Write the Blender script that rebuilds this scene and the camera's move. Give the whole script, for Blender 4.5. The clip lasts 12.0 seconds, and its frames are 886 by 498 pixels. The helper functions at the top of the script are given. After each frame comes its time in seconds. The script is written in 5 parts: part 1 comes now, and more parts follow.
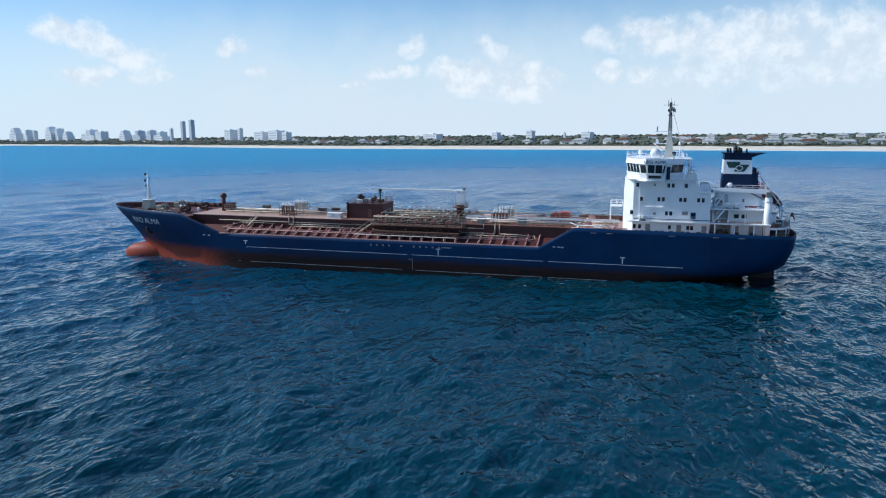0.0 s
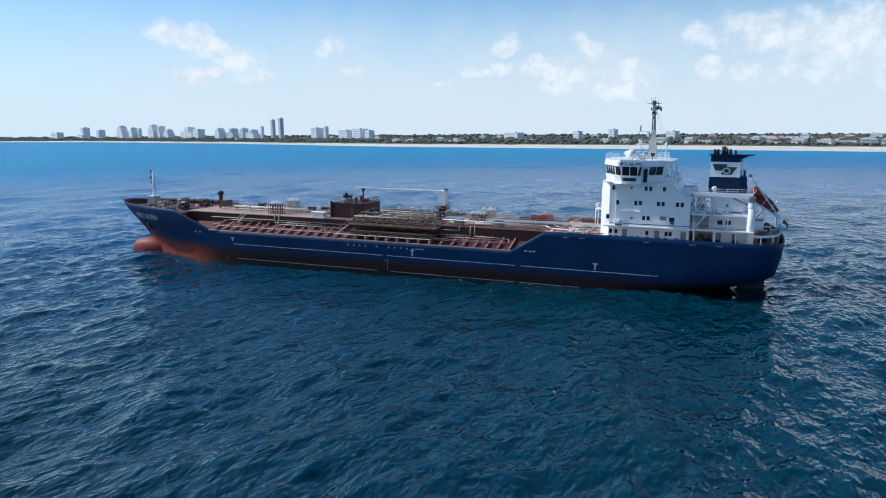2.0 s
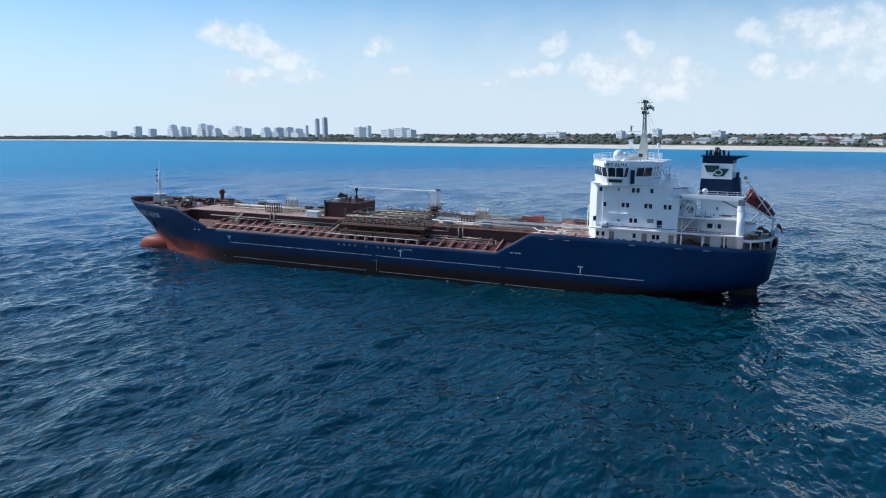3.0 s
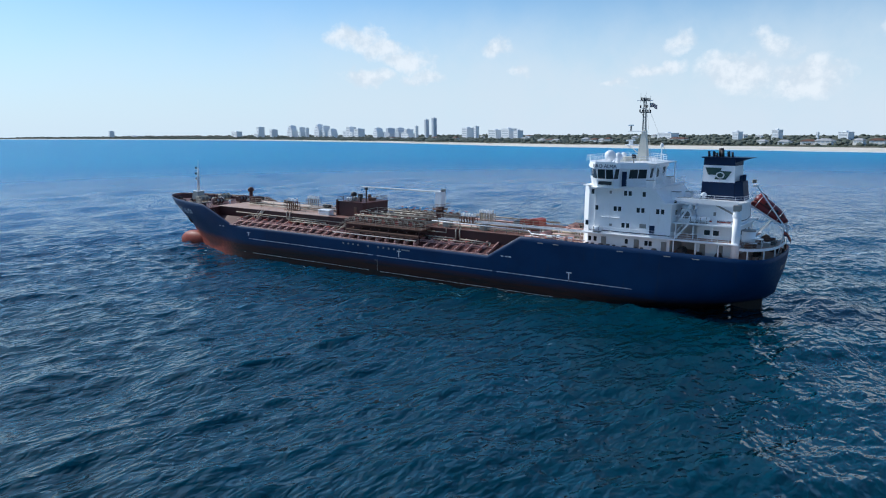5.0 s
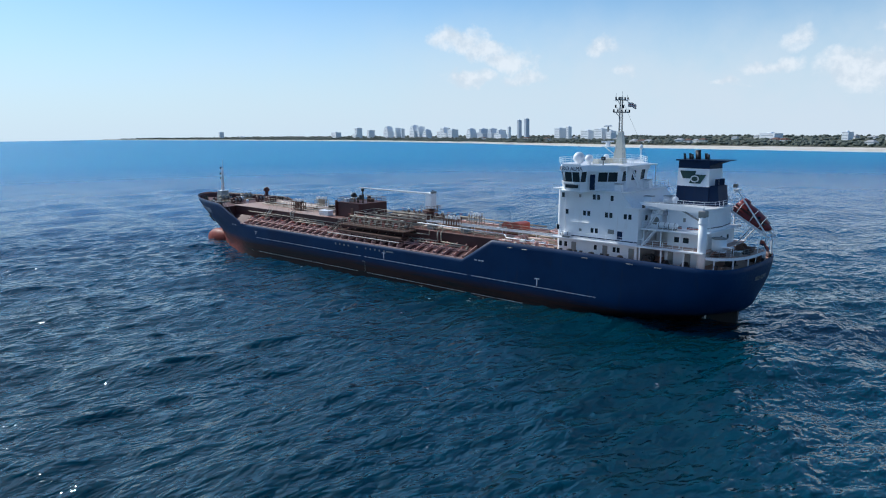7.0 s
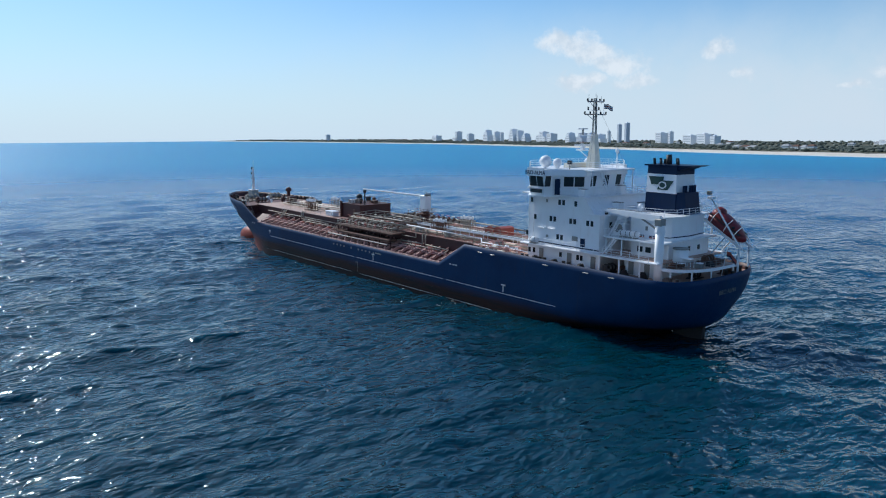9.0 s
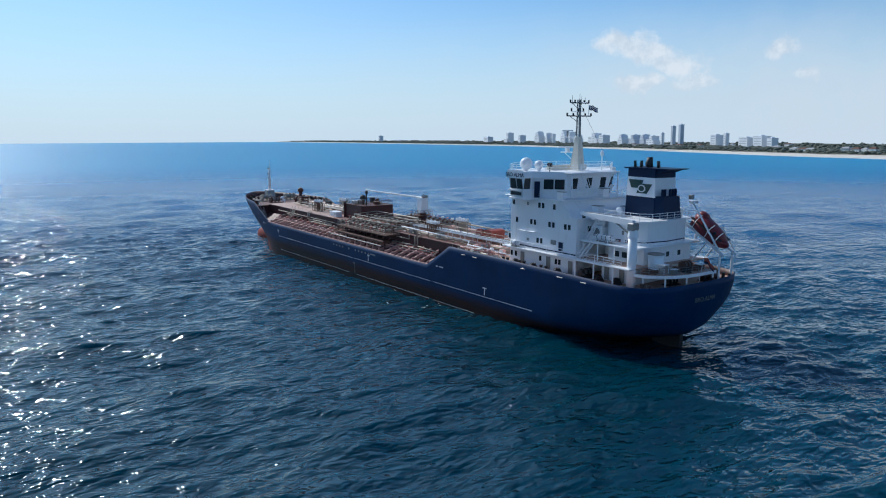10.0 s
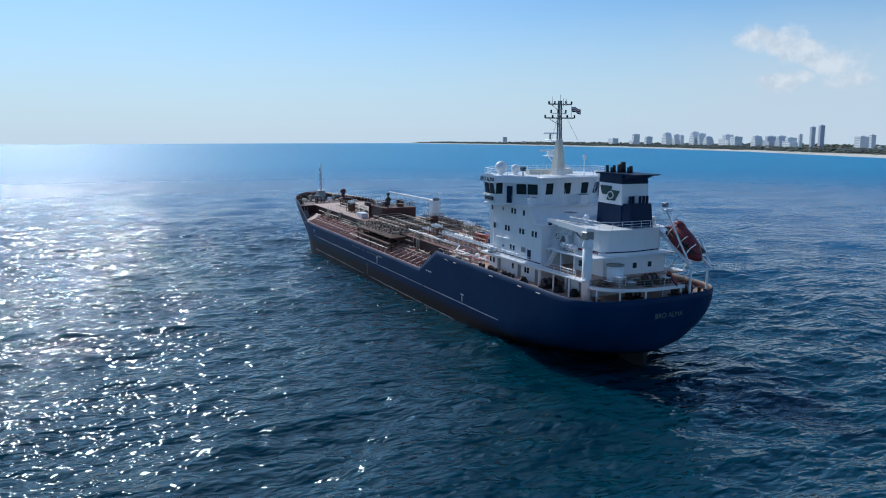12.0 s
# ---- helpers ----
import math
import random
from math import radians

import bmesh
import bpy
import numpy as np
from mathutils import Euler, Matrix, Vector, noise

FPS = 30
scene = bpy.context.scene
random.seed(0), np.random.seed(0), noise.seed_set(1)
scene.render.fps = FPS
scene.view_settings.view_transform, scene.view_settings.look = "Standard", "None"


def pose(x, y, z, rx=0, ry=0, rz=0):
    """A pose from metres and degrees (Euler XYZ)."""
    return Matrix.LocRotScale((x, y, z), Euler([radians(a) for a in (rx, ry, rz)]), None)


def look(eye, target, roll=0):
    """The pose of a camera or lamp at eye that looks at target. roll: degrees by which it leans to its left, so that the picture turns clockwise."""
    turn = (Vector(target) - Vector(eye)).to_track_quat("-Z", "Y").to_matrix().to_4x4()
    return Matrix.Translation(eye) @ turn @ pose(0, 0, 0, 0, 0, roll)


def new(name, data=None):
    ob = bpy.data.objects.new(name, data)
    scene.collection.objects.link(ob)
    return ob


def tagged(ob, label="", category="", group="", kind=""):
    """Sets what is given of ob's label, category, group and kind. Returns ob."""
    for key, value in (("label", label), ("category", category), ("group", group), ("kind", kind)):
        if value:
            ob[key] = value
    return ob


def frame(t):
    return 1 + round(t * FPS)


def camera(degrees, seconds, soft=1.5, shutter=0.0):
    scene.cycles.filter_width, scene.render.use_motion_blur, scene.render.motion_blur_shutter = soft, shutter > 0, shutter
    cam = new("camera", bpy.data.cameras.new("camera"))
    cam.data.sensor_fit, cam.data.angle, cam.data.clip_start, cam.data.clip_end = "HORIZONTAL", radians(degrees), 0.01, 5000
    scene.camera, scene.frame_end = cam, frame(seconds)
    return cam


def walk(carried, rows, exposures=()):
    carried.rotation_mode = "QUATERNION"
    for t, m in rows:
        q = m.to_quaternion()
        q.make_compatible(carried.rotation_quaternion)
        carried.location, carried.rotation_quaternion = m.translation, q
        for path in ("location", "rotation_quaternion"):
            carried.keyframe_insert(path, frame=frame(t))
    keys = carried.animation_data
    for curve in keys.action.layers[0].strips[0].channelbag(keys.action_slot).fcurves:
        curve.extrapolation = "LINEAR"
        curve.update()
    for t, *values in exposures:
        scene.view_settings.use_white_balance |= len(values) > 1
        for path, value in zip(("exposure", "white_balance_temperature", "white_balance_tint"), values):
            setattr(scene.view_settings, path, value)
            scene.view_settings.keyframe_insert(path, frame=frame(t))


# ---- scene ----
cam = camera(61.5, 12.0, 1.1)
PATH = [
    (0, (49.375, -157.221, 29.987), (48.86, -155.315, 29.665), -0.85),
    (0.5, (54.88, -154.688, 29.965), (54.294, -152.804, 29.642), -0.95),
    (1, (60.27, -152.157, 29.936), (59.635, -150.288, 29.613), -0.85),
    (1.5, (65.497, -149.567, 29.899), (64.809, -147.717, 29.575), -0.75),
    (2, (70.618, -146.885, 29.855), (69.876, -145.056, 29.532), -0.75),
    (2.5, (75.677, -144.069, 29.813), (74.881, -142.263, 29.49), -0.65),
    (3, (80.593, -141.005, 29.76), (79.739, -139.225, 29.437), -0.65),
    (5, (99.312, -127.334, 29.28), (98.193, -125.707, 28.962), -0.65),
    (5.5, (103.694, -123.689, 29.232), (102.517, -122.103, 28.914), -0.55),
    (6, (107.825, -119.899, 29.187), (106.596, -118.353, 28.871), -0.65),
    (6.5, (111.914, -115.982, 29.157), (110.637, -114.476, 28.842), -0.65),
    (7, (115.903, -111.946, 29.101), (114.577, -110.483, 28.788), -0.75),
    (9, (130.424, -94.776, 28.605), (128.906, -93.509, 28.304), -0.35),
    (9.5, (133.817, -90.153, 28.567), (132.254, -88.94, 28.269), -0.25),
    (10, (136.927, -85.261, 28.593), (135.322, -84.106, 28.296), -0.20),
    (10.5, (139.784, -80.17, 28.63), (138.126, -79.091, 28.334), -0.20),
    (11, (142.37, -74.945, 28.705), (140.668, -73.938, 28.41), -0.10),
    (11.5, (144.802, -69.626, 28.746), (143.059, -68.69, 28.451), 0.00),
    (12, (147.1, -64.303, 28.762), (145.322, -63.435, 28.469), -0.10),
]
walk(cam, [(t, look(eye, target, roll)) for t, eye, target, roll in PATH], [(0, 0.06, 6050, 8), (3, 0.05, 6050, 8), (5.5, 0.0, 6050, 8), (7.5, -0.05, 6050, 8), (9.5, -0.12, 6000, 8), (12, -0.26, 5900, 8)])

# ---- light ----
SUN_YAW, SUN_UP = 93.0, 38.0
world = bpy.data.worlds.new("world")
scene.world = world
world.use_nodes = True


class Nodes:
    """Short way to write node trees."""

    def __init__(self, tree):
        self.tree = tree

    def add(self, kind, **settings):
        node = self.tree.nodes.new(kind)
        for key, value in settings.items():
            if key == "ins":
                for slot, v in value.items():
                    self.put(node, slot, v)
            else:
                setattr(node, key, value)
        return node

    def put(self, node, slot, v):
        if isinstance(v, bpy.types.NodeSocket):
            self.tree.links.new(v, node.inputs[slot])
        else:
            node.inputs[slot].default_value = v

    def math(self, op, a, b=0.0, c=0.0, clamp=False):
        node = self.add("ShaderNodeMath", operation=op, use_clamp=clamp)
        for i, v in enumerate((a, b, c)):
            self.put(node, i, v)
        return node.outputs[0]

    def mix(self, f, a, b, blend="MIX"):
        node = self.add("ShaderNodeMix", data_type="RGBA", blend_type=blend)
        self.put(node, 0, f)
        for i, v in ((6, a), (7, b)):
            self.put(node, i, v if isinstance(v, bpy.types.NodeSocket) or len(v) == 4 else (*v, 1))
        return node.outputs[2]

    def noise(self, vec, scale, detail=3.0, rough=0.55, warp=0.0):
        node = self.add("ShaderNodeTexNoise", ins={"Vector": vec, "Scale": scale, "Detail": detail, "Roughness": rough, "Distortion": warp})
        return node.outputs[0]

    def step(self, v, lo, hi, a=0.0, b=1.0):
        node = self.add("ShaderNodeMapRange", interpolation_type="SMOOTHSTEP", ins={0: v, 1: lo, 2: hi, 3: a, 4: b})
        return node.outputs[0]


def build_sky():
    n = Nodes(world.node_tree)
    out, back = world.node_tree.nodes["World Output"], world.node_tree.nodes["Background"]
    sky = n.add("ShaderNodeTexSky", sky_type="NISHITA", sun_disc=False, sun_elevation=radians(SUN_UP), sun_rotation=radians(-SUN_YAW),
                altitude=30.0, air_density=1.0, dust_density=0.25, ozone_density=3.0)
    way = n.add("ShaderNodeTexCoord").outputs["Generated"]
    wob = n.add("ShaderNodeTexNoise", ins={"Vector": way, "Scale": 13.0, "Detail": 5.0, "Roughness": 0.58})
    sep = n.add("ShaderNodeSeparateXYZ", ins={0: way})
    x, y, z = sep.outputs
    azim = n.math("ARCTAN2", n.math("MULTIPLY", x, -1.0), y)
    elev = n.math("ARCSINE", z)
    wc = n.add("ShaderNodeSeparateColor", ins={0: wob.outputs[1]}).outputs
    azim = n.math("MULTIPLY_ADD", n.math("SUBTRACT", wc[0], 0.5), 0.11, azim)
    elev = n.math("MULTIPLY_ADD", n.math("SUBTRACT", wc[1], 0.5), 0.07, elev)
    cover = 0.0
    for a, e, w, h, dense in CLOUDS:
        da = n.math("DIVIDE", n.math("SUBTRACT", azim, radians(a)), radians(w))
        de = n.math("DIVIDE", n.math("SUBTRACT", elev, radians(e)), radians(h))
        r = n.math("ADD", n.math("MULTIPLY", da, da), n.math("MULTIPLY", de, de))
        blob = n.math("MULTIPLY", n.math("MULTIPLY_ADD", r, -0.62, 1.0, True), dense)
        cover = n.math("MAXIMUM", cover, blob)
    ragged = n.noise(way, 30.0, 6.0, 0.62)
    puffs = n.noise(way, 62.0, 5.0, 0.6)
    edge_noise = n.math("MULTIPLY_ADD", n.math("SUBTRACT", ragged, 0.5), 1.3, n.math("MULTIPLY", n.math("SUBTRACT", puffs, 0.5), 0.4))
    cover = n.math("MULTIPLY", n.step(n.math("MULTIPLY_ADD", edge_noise, n.step(cover, 0.0, 0.25), cover), 0.16, 0.95), 0.85)
    # a low bank of thin cloud along the coast, and haze over the sea
    bank = n.math("MULTIPLY", n.step(elev, radians(10.5), radians(3.0)), n.step(n.noise(way, 9.0, 5.0, 0.6), 0.3, 0.62, 0.45, 1.0))
    bank = n.math("MULTIPLY", bank, n.step(azim, radians(70), radians(15), 0.1, 0.75))
    haze = n.step(z, 0.21, -0.02, 0.0, 0.9)
    col = n.mix(haze, n.mix(1.0, sky.outputs[0], (0.98, 1.24, 1.40), "MULTIPLY"), (7.7, 9.2, 10.6))
    col = n.mix(bank, col, (8.2, 9.0, 9.8))
    col = n.mix(cover, col, n.mix(n.step(n.math("MULTIPLY_ADD", puffs, 0.5, n.math("MULTIPLY", ragged, 0.5)), 0.4, 0.6), (8.1, 8.8, 9.5), (10.2, 10.5, 10.8)))
    # the sky brightens round the sun
    ray = Vector((-math.sin(radians(SUN_YAW)) * math.cos(radians(SUN_UP)), math.cos(radians(SUN_YAW)) * math.cos(radians(SUN_UP)), math.sin(radians(SUN_UP))))
    near_sun = n.add("ShaderNodeVectorMath", operation="DOT_PRODUCT", ins={0: way, 1: ray}).outputs["Value"]
    glow = n.math("MULTIPLY", n.step(near_sun, 0.64, 1.0, 0.0, 0.3), n.step(z, 0.06, 0.35))
    col = n.mix(glow, col, (14.0, 14.6, 15.2))
    n.put(back, "Color", col)
    back.inputs["Strength"].default_value = 0.085
    n.tree.links.new(back.outputs[0], out.inputs[0])


# clouds: bearing and height in degrees, half width, half height, density
CLOUDS = [
    (40.7, 6.5, 2.2, 0.9, 0.95),
    (38.6, 5.9, 1.9, 0.8, 0.90),
    (36.9, 5.2, 1.7, 0.8, 0.85),
    (39.4, 3.9, 2.2, 0.7, 0.95),
    (36.2, 4.0, 1.5, 0.6, 0.75),
    (29.9, 5.8, 1.3, 0.9, 0.80),
    (17.4, 5.7, 1.5, 0.9, 0.75),
    (19.0, 4.0, 1.9, 0.6, 0.85),
    (10.7, 5.6, 1.7, 1.0, 0.85),
    (13.5, 3.4, 2.8, 1.3, 0.95),
    (9.3, 3.1, 2.3, 1.3, 0.95),
    (2.7, 3.8, 1.2, 1.1, 0.90),
    (3.1, 6.5, 1.8, 1.3, 0.60),
    (-1.4, 6.4, 4.0, 1.6, 0.90),
    (-7.1, 5.9, 6.0, 2.0, 0.85),
    (-13.6, 5.1, 3.0, 2.3, 0.90),
    (28.1, 4.1, 1.1, 0.5, 0.80),
    (21.8, 3.0, 1.1, 0.4, 0.80),
    (0.3, 3.8, 1.1, 0.8, 0.80),
    (-6.1, 3.7, 8.0, 1.5, 0.60),
    (-12.4, 3.4, 2.0, 1.0, 0.70),
]
build_sky()
sun = new("sun", bpy.data.lights.new("sun", "SUN"))
sun.data.energy, sun.data.angle, sun.data.color = 3.6, radians(0.5), (1.0, 0.96, 0.90)
sun.matrix_world = pose(0, 0, 80, 90 - SUN_UP, 0, SUN_YAW + 180)

# ---- materials ----
def material(name):
    m = bpy.data.materials.new(name)
    m.use_nodes = True
    n = Nodes(m.node_tree)
    return m, n, m.node_tree.nodes["Principled BSDF"], n.add("ShaderNodeTexCoord").outputs["Object"]


def paint(name, colour, rough=0.5, wear=(0.23, 0.1, 0.05), amount=0.35, scale=0.6, metal=0.0, bump=0.02, shade=0.72, gloss=0.5):
    """Weathered ship's paint: mottling at two scales, rust or dirt in streaks that run down."""
    m, n, bsdf, at = material(name)
    streak = n.add("ShaderNodeMapping", ins={0: at, 3: (1.0, 1.0, 0.16)}).outputs[0]
    big, fine = n.noise(at, scale, 4.0), n.noise(at, scale * 9, 3.0)
    run = n.noise(streak, scale * 3.2, 5.0, 0.65)
    tone = n.mix(n.step(big, 0.3, 0.7, 0.0, 0.5), colour, tuple(shade * c for c in colour))
    tone = n.mix(n.step(fine, 0.5, 0.75, 0.0, 0.25), tone, tuple(min(1, 1.25 * c + 0.01) for c in colour))
    dirt = n.math("MULTIPLY", n.step(run, 0.55, 0.74), amount)
    n.put(bsdf, "Base Color", n.mix(dirt, tone, wear))
    n.put(bsdf, "Roughness", n.step(fine, 0.2, 0.8, rough - 0.08, rough + 0.12))
    bsdf.inputs["Metallic"].default_value = metal
    bsdf.inputs["Specular IOR Level"].default_value = gloss
    bp = n.add("ShaderNodeBump", ins={"Strength": 0.25, "Distance": bump, "Height": fine})
    n.put(bsdf, "Normal", bp.outputs[0])
    return m


def hull_paint():
    m, n, bsdf, at = material("hull_paint")
    sep = n.add("ShaderNodeSeparateXYZ", ins={0: at}).outputs
    streak = n.add("ShaderNodeMapping", ins={0: at, 3: (1.0, 1.0, 0.12)}).outputs[0]
    long_ = n.add("ShaderNodeMapping", ins={0: at, 3: (0.12, 1.0, 1.6)}).outputs[0]
    big, fine = n.noise(at, 0.12, 4.0), n.noise(at, 2.5, 4.0)
    run, scrape = n.noise(streak, 1.1, 6.0, 0.65), n.noise(long_, 0.9, 6.0, 0.7)
    blue = n.mix(n.step(big, 0.35, 0.65), (0.0022, 0.025, 0.080), (0.0032, 0.034, 0.102))
    blue = n.mix(n.math("MULTIPLY", n.step(run, 0.56, 0.75), 0.35), blue, (0.03, 0.035, 0.05))
    low = n.mix(n.step(scrape, 0.4, 0.62), (0.035, 0.014, 0.011), (0.012, 0.012, 0.013))
    low = n.mix(n.math("MULTIPLY", n.step(n.noise(long_, 2.3, 6.0, 0.75), 0.6, 0.72), 0.55), low, (0.11, 0.10, 0.085))
    red = n.mix(n.step(fine, 0.3, 0.7), (0.34, 0.068, 0.038), (0.25, 0.044, 0.029))
    red = n.mix(n.math("MULTIPLY", n.step(run, 0.5, 0.7), 0.4), red, (0.18, 0.05, 0.035))
    foot = n.mix(n.step(n.math("MULTIPLY_ADD", fine, 8.0, sep[0]), -48.0, -34.0), red, low)
    line = n.math("MULTIPLY_ADD", n.math("SUBTRACT", scrape, 0.5), 1.5, sep[2])
    body = n.mix(n.step(line, 1.9, 3.9), foot, blue)
    n.put(bsdf, "Base Color", body)
    n.put(bsdf, "Roughness", n.step(fine, 0.2, 0.8, 0.42, 0.6))
    bsdf.inputs["Specular IOR Level"].default_value = 0.15
    plate = n.add("ShaderNodeTexBrick", ins={"Vector": n.add("ShaderNodeMapping", ins={0: at, 2: (radians(90), 0, 0)}).outputs[0], "Scale": 1.0, "Mortar Size": 0.02, "Brick Width": 9.0, "Row Height": 2.3})
    hgt = n.math("MULTIPLY_ADD", plate.outputs[1], -0.3, n.noise(at, 0.5, 2.0))
    n.put(bsdf, "Normal", n.add("ShaderNodeBump", ins={"Strength": 0.2, "Distance": 0.05, "Height": hgt}).outputs[0])
    return m


def sea_water():
    m, n, bsdf, at = material("sea_water")
    wind = n.add("ShaderNodeMapping", ins={0: at, 2: (0, 0, radians(15)), 3: (1.0, 0.55, 1.0)}).outputs[0]
    # swell and chop are in the mesh; these are the ripples on it
    h = n.math("MULTIPLY", n.noise(wind, 0.09, 2.0, 0.5), 1.6)
    h = n.math("MULTIPLY_ADD", n.noise(wind, 0.42, 2.0, 0.55, 0.3), 1.1, h)
    h = n.math("MULTIPLY_ADD", n.noise(wind, 1.25, 1.0, 0.5, 0.4), 0.40, h)
    gust = n.noise(at, 0.012, 3.0, 0.6)
    # sky reflection painted as paler blue with distance, ending in the beach's turquoise
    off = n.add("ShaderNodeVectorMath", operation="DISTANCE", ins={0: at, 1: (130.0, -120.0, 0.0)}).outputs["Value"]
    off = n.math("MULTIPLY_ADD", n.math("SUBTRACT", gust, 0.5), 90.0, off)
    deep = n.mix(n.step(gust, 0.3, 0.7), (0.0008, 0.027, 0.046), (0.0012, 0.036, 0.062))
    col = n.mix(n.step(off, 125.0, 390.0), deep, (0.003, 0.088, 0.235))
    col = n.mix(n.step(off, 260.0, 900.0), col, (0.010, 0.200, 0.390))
    crest = n.math("MULTIPLY", n.step(n.noise(wind, 0.33, 3.0, 0.55, 0.3), 0.68, 0.74), n.step(n.noise(at, 1.1, 4.0, 0.7), 0.56, 0.66))
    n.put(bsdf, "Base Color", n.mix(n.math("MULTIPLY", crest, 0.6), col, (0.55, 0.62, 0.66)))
    # beyond some distance from the anchorage the ripples are finer than the eye can part
    far = n.add("ShaderNodeVectorMath", operation="DISTANCE", ins={0: at, 1: (60.0, -60.0, 0.0)}).outputs["Value"]
    n.put(bsdf, "Roughness", n.step(far, 110.0, 700.0, 0.075, 0.38))
    n.put(bsdf, "Specular IOR Level", n.step(far, 120.0, 600.0, 0.48, 0.17))
    bsdf.inputs["IOR"].default_value = 1.333
    # light spreads sideways for some metres under the surface
    bsdf.inputs["Subsurface Weight"].default_value = 1.0
    bsdf.inputs["Subsurface Radius"].default_value = (0.4, 1.0, 1.0)
    bsdf.inputs["Subsurface Scale"].default_value = 5.0
    bsdf.inputs["Specular Tint"].default_value = (0.42, 0.80, 1.0, 1.0)
    n.put(bsdf, "Normal", n.add("ShaderNodeBump", ins={"Strength": 1.0, "Distance": 0.72, "Height": h}).outputs[0])
    return m


def ground_mat(name, a, b, scale, rough=0.95):
    m, n, bsdf, at = material(name)
    n.put(bsdf, "Base Color", n.mix(n.step(n.noise(at, scale, 5.0, 0.65), 0.35, 0.65), a, b))
    bsdf.inputs["Roughness"].default_value = rough
    return m


def glass_mat(name="window_glass"):
    m, n, bsdf, at = material(name)
    n.put(bsdf, "Base Color", n.mix(n.noise(at, 0.8), (0.012, 0.018, 0.022), (0.03, 0.04, 0.045)))
    bsdf.inputs["Roughness"].default_value = 0.08
    return m


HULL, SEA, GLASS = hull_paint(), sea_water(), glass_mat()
WHITE = paint("white_paint", (0.90, 0.91, 0.92), 0.42, (0.5, 0.38, 0.26), 0.16, 0.5, shade=0.93)
CREAM = paint("cream_paint", (0.78, 0.73, 0.61), 0.5, (0.4, 0.25, 0.12), 0.4, 0.7)
LETTER = paint("letter_paint", (0.72, 0.74, 0.74), 0.5, (0.2, 0.2, 0.22), 0.3, 1.0)
MAROON = paint("maroon_paint", (0.085, 0.022, 0.018), 0.55, (0.05, 0.03, 0.02), 0.5, 0.5)
DECK = paint("deck_paint", (0.50, 0.33, 0.26), 0.6, (0.25, 0.12, 0.07), 0.4, 0.35)
REDDECK = paint("red_deck_paint", (0.27, 0.125, 0.095), 0.6, (0.12, 0.06, 0.045), 0.5, 0.4)
RIB = paint("rib_paint", (0.56, 0.31, 0.27), 0.55, (0.25, 0.09, 0.06), 0.4, 0.8)
SIDEDECK = paint("side_deck_paint", (0.105, 0.026, 0.022), 0.6, (0.08, 0.03, 0.02), 0.5, 0.4)
NAVY = paint("navy_paint", (0.004, 0.020, 0.062), 0.5, (0.03, 0.03, 0.04), 0.3, 0.5, gloss=0.2)
BLACK = paint("black_paint", (0.02, 0.02, 0.022), 0.55, (0.06, 0.04, 0.03), 0.4, 0.8)
GREY = paint("galvanised_steel", (0.30, 0.30, 0.29), 0.45, (0.22, 0.13, 0.08), 0.4, 1.2, 0.6)
PIPE = paint("pipe_paint", (0.42, 0.36, 0.28), 0.5, (0.25, 0.13, 0.07), 0.5, 1.0)
ORANGE = paint("lifeboat_red", (0.20, 0.020, 0.024), 0.4, (0.25, 0.05, 0.03), 0.3, 0.8)
REDP = paint("red_paint", (0.36, 0.07, 0.045), 0.5, (0.18, 0.05, 0.03), 0.4, 0.8)
RUST = paint("rusty_steel", (0.14, 0.065, 0.04), 0.7, (0.05, 0.03, 0.02), 0.5, 1.0)
GREEN = paint("green_paint", (0.010, 0.052, 0.045), 0.5, (0.05, 0.05, 0.05), 0.2, 0.8)
SAND = ground_mat("beach_sand", (0.78, 0.72, 0.62), (0.68, 0.60, 0.50), 0.05)
EARTH = ground_mat("scrub_ground", (0.06, 0.075, 0.04), (0.11, 0.10, 0.06), 0.02)
# leaf green lightened and greyed, with the distance haze put into the colour
LEAF = ground_mat("hazed_foliage", (0.085, 0.105, 0.080), (0.13, 0.145, 0.115), 0.05)
FOAM = ground_mat("surf_foam", (0.75, 0.78, 0.78), (0.5, 0.6, 0.62), 0.08, 0.7)
# coastal walls: distance haze is mixed into these pale bluish base colours
PALE = ground_mat("hazed_pale_render", (0.82, 0.85, 0.88), (0.87, 0.89, 0.91), 0.03)
GREYBLUE = ground_mat("hazed_cladding", (0.52, 0.58, 0.66), (0.58, 0.63, 0.70), 0.03)
CONCRETE = ground_mat("roof_concrete", (0.36, 0.37, 0.38), (0.46, 0.46, 0.46), 0.2)
VILLA = ground_mat("villa_render", (0.74, 0.73, 0.70), (0.80, 0.79, 0.76), 0.1)
# window glass lifted almost to the wall colour to stand for haze
HAZEGLASS = ground_mat("haze_paled_glass", (0.56, 0.61, 0.66), (0.62, 0.66, 0.70), 0.2, 0.25)

# ---- helpers for meshes ----
SHIP = pose(0, 0, 0, 0, 1.0, 0)  # the ship lies trimmed by the stern
BASES = {}


def thing(name, base, label, category, group="", kind="", m=SHIP):
    ob = new(name)
    ob.empty_display_size = 0.2
    ob.matrix_world = m @ Matrix.Translation(base)
    BASES[name if ob.name == name else ob.name] = Vector(base)
    return tagged(ob, label, category, group, kind)


def root_base(ob):
    while ob.parent:
        ob = ob.parent
    return BASES[ob.name]


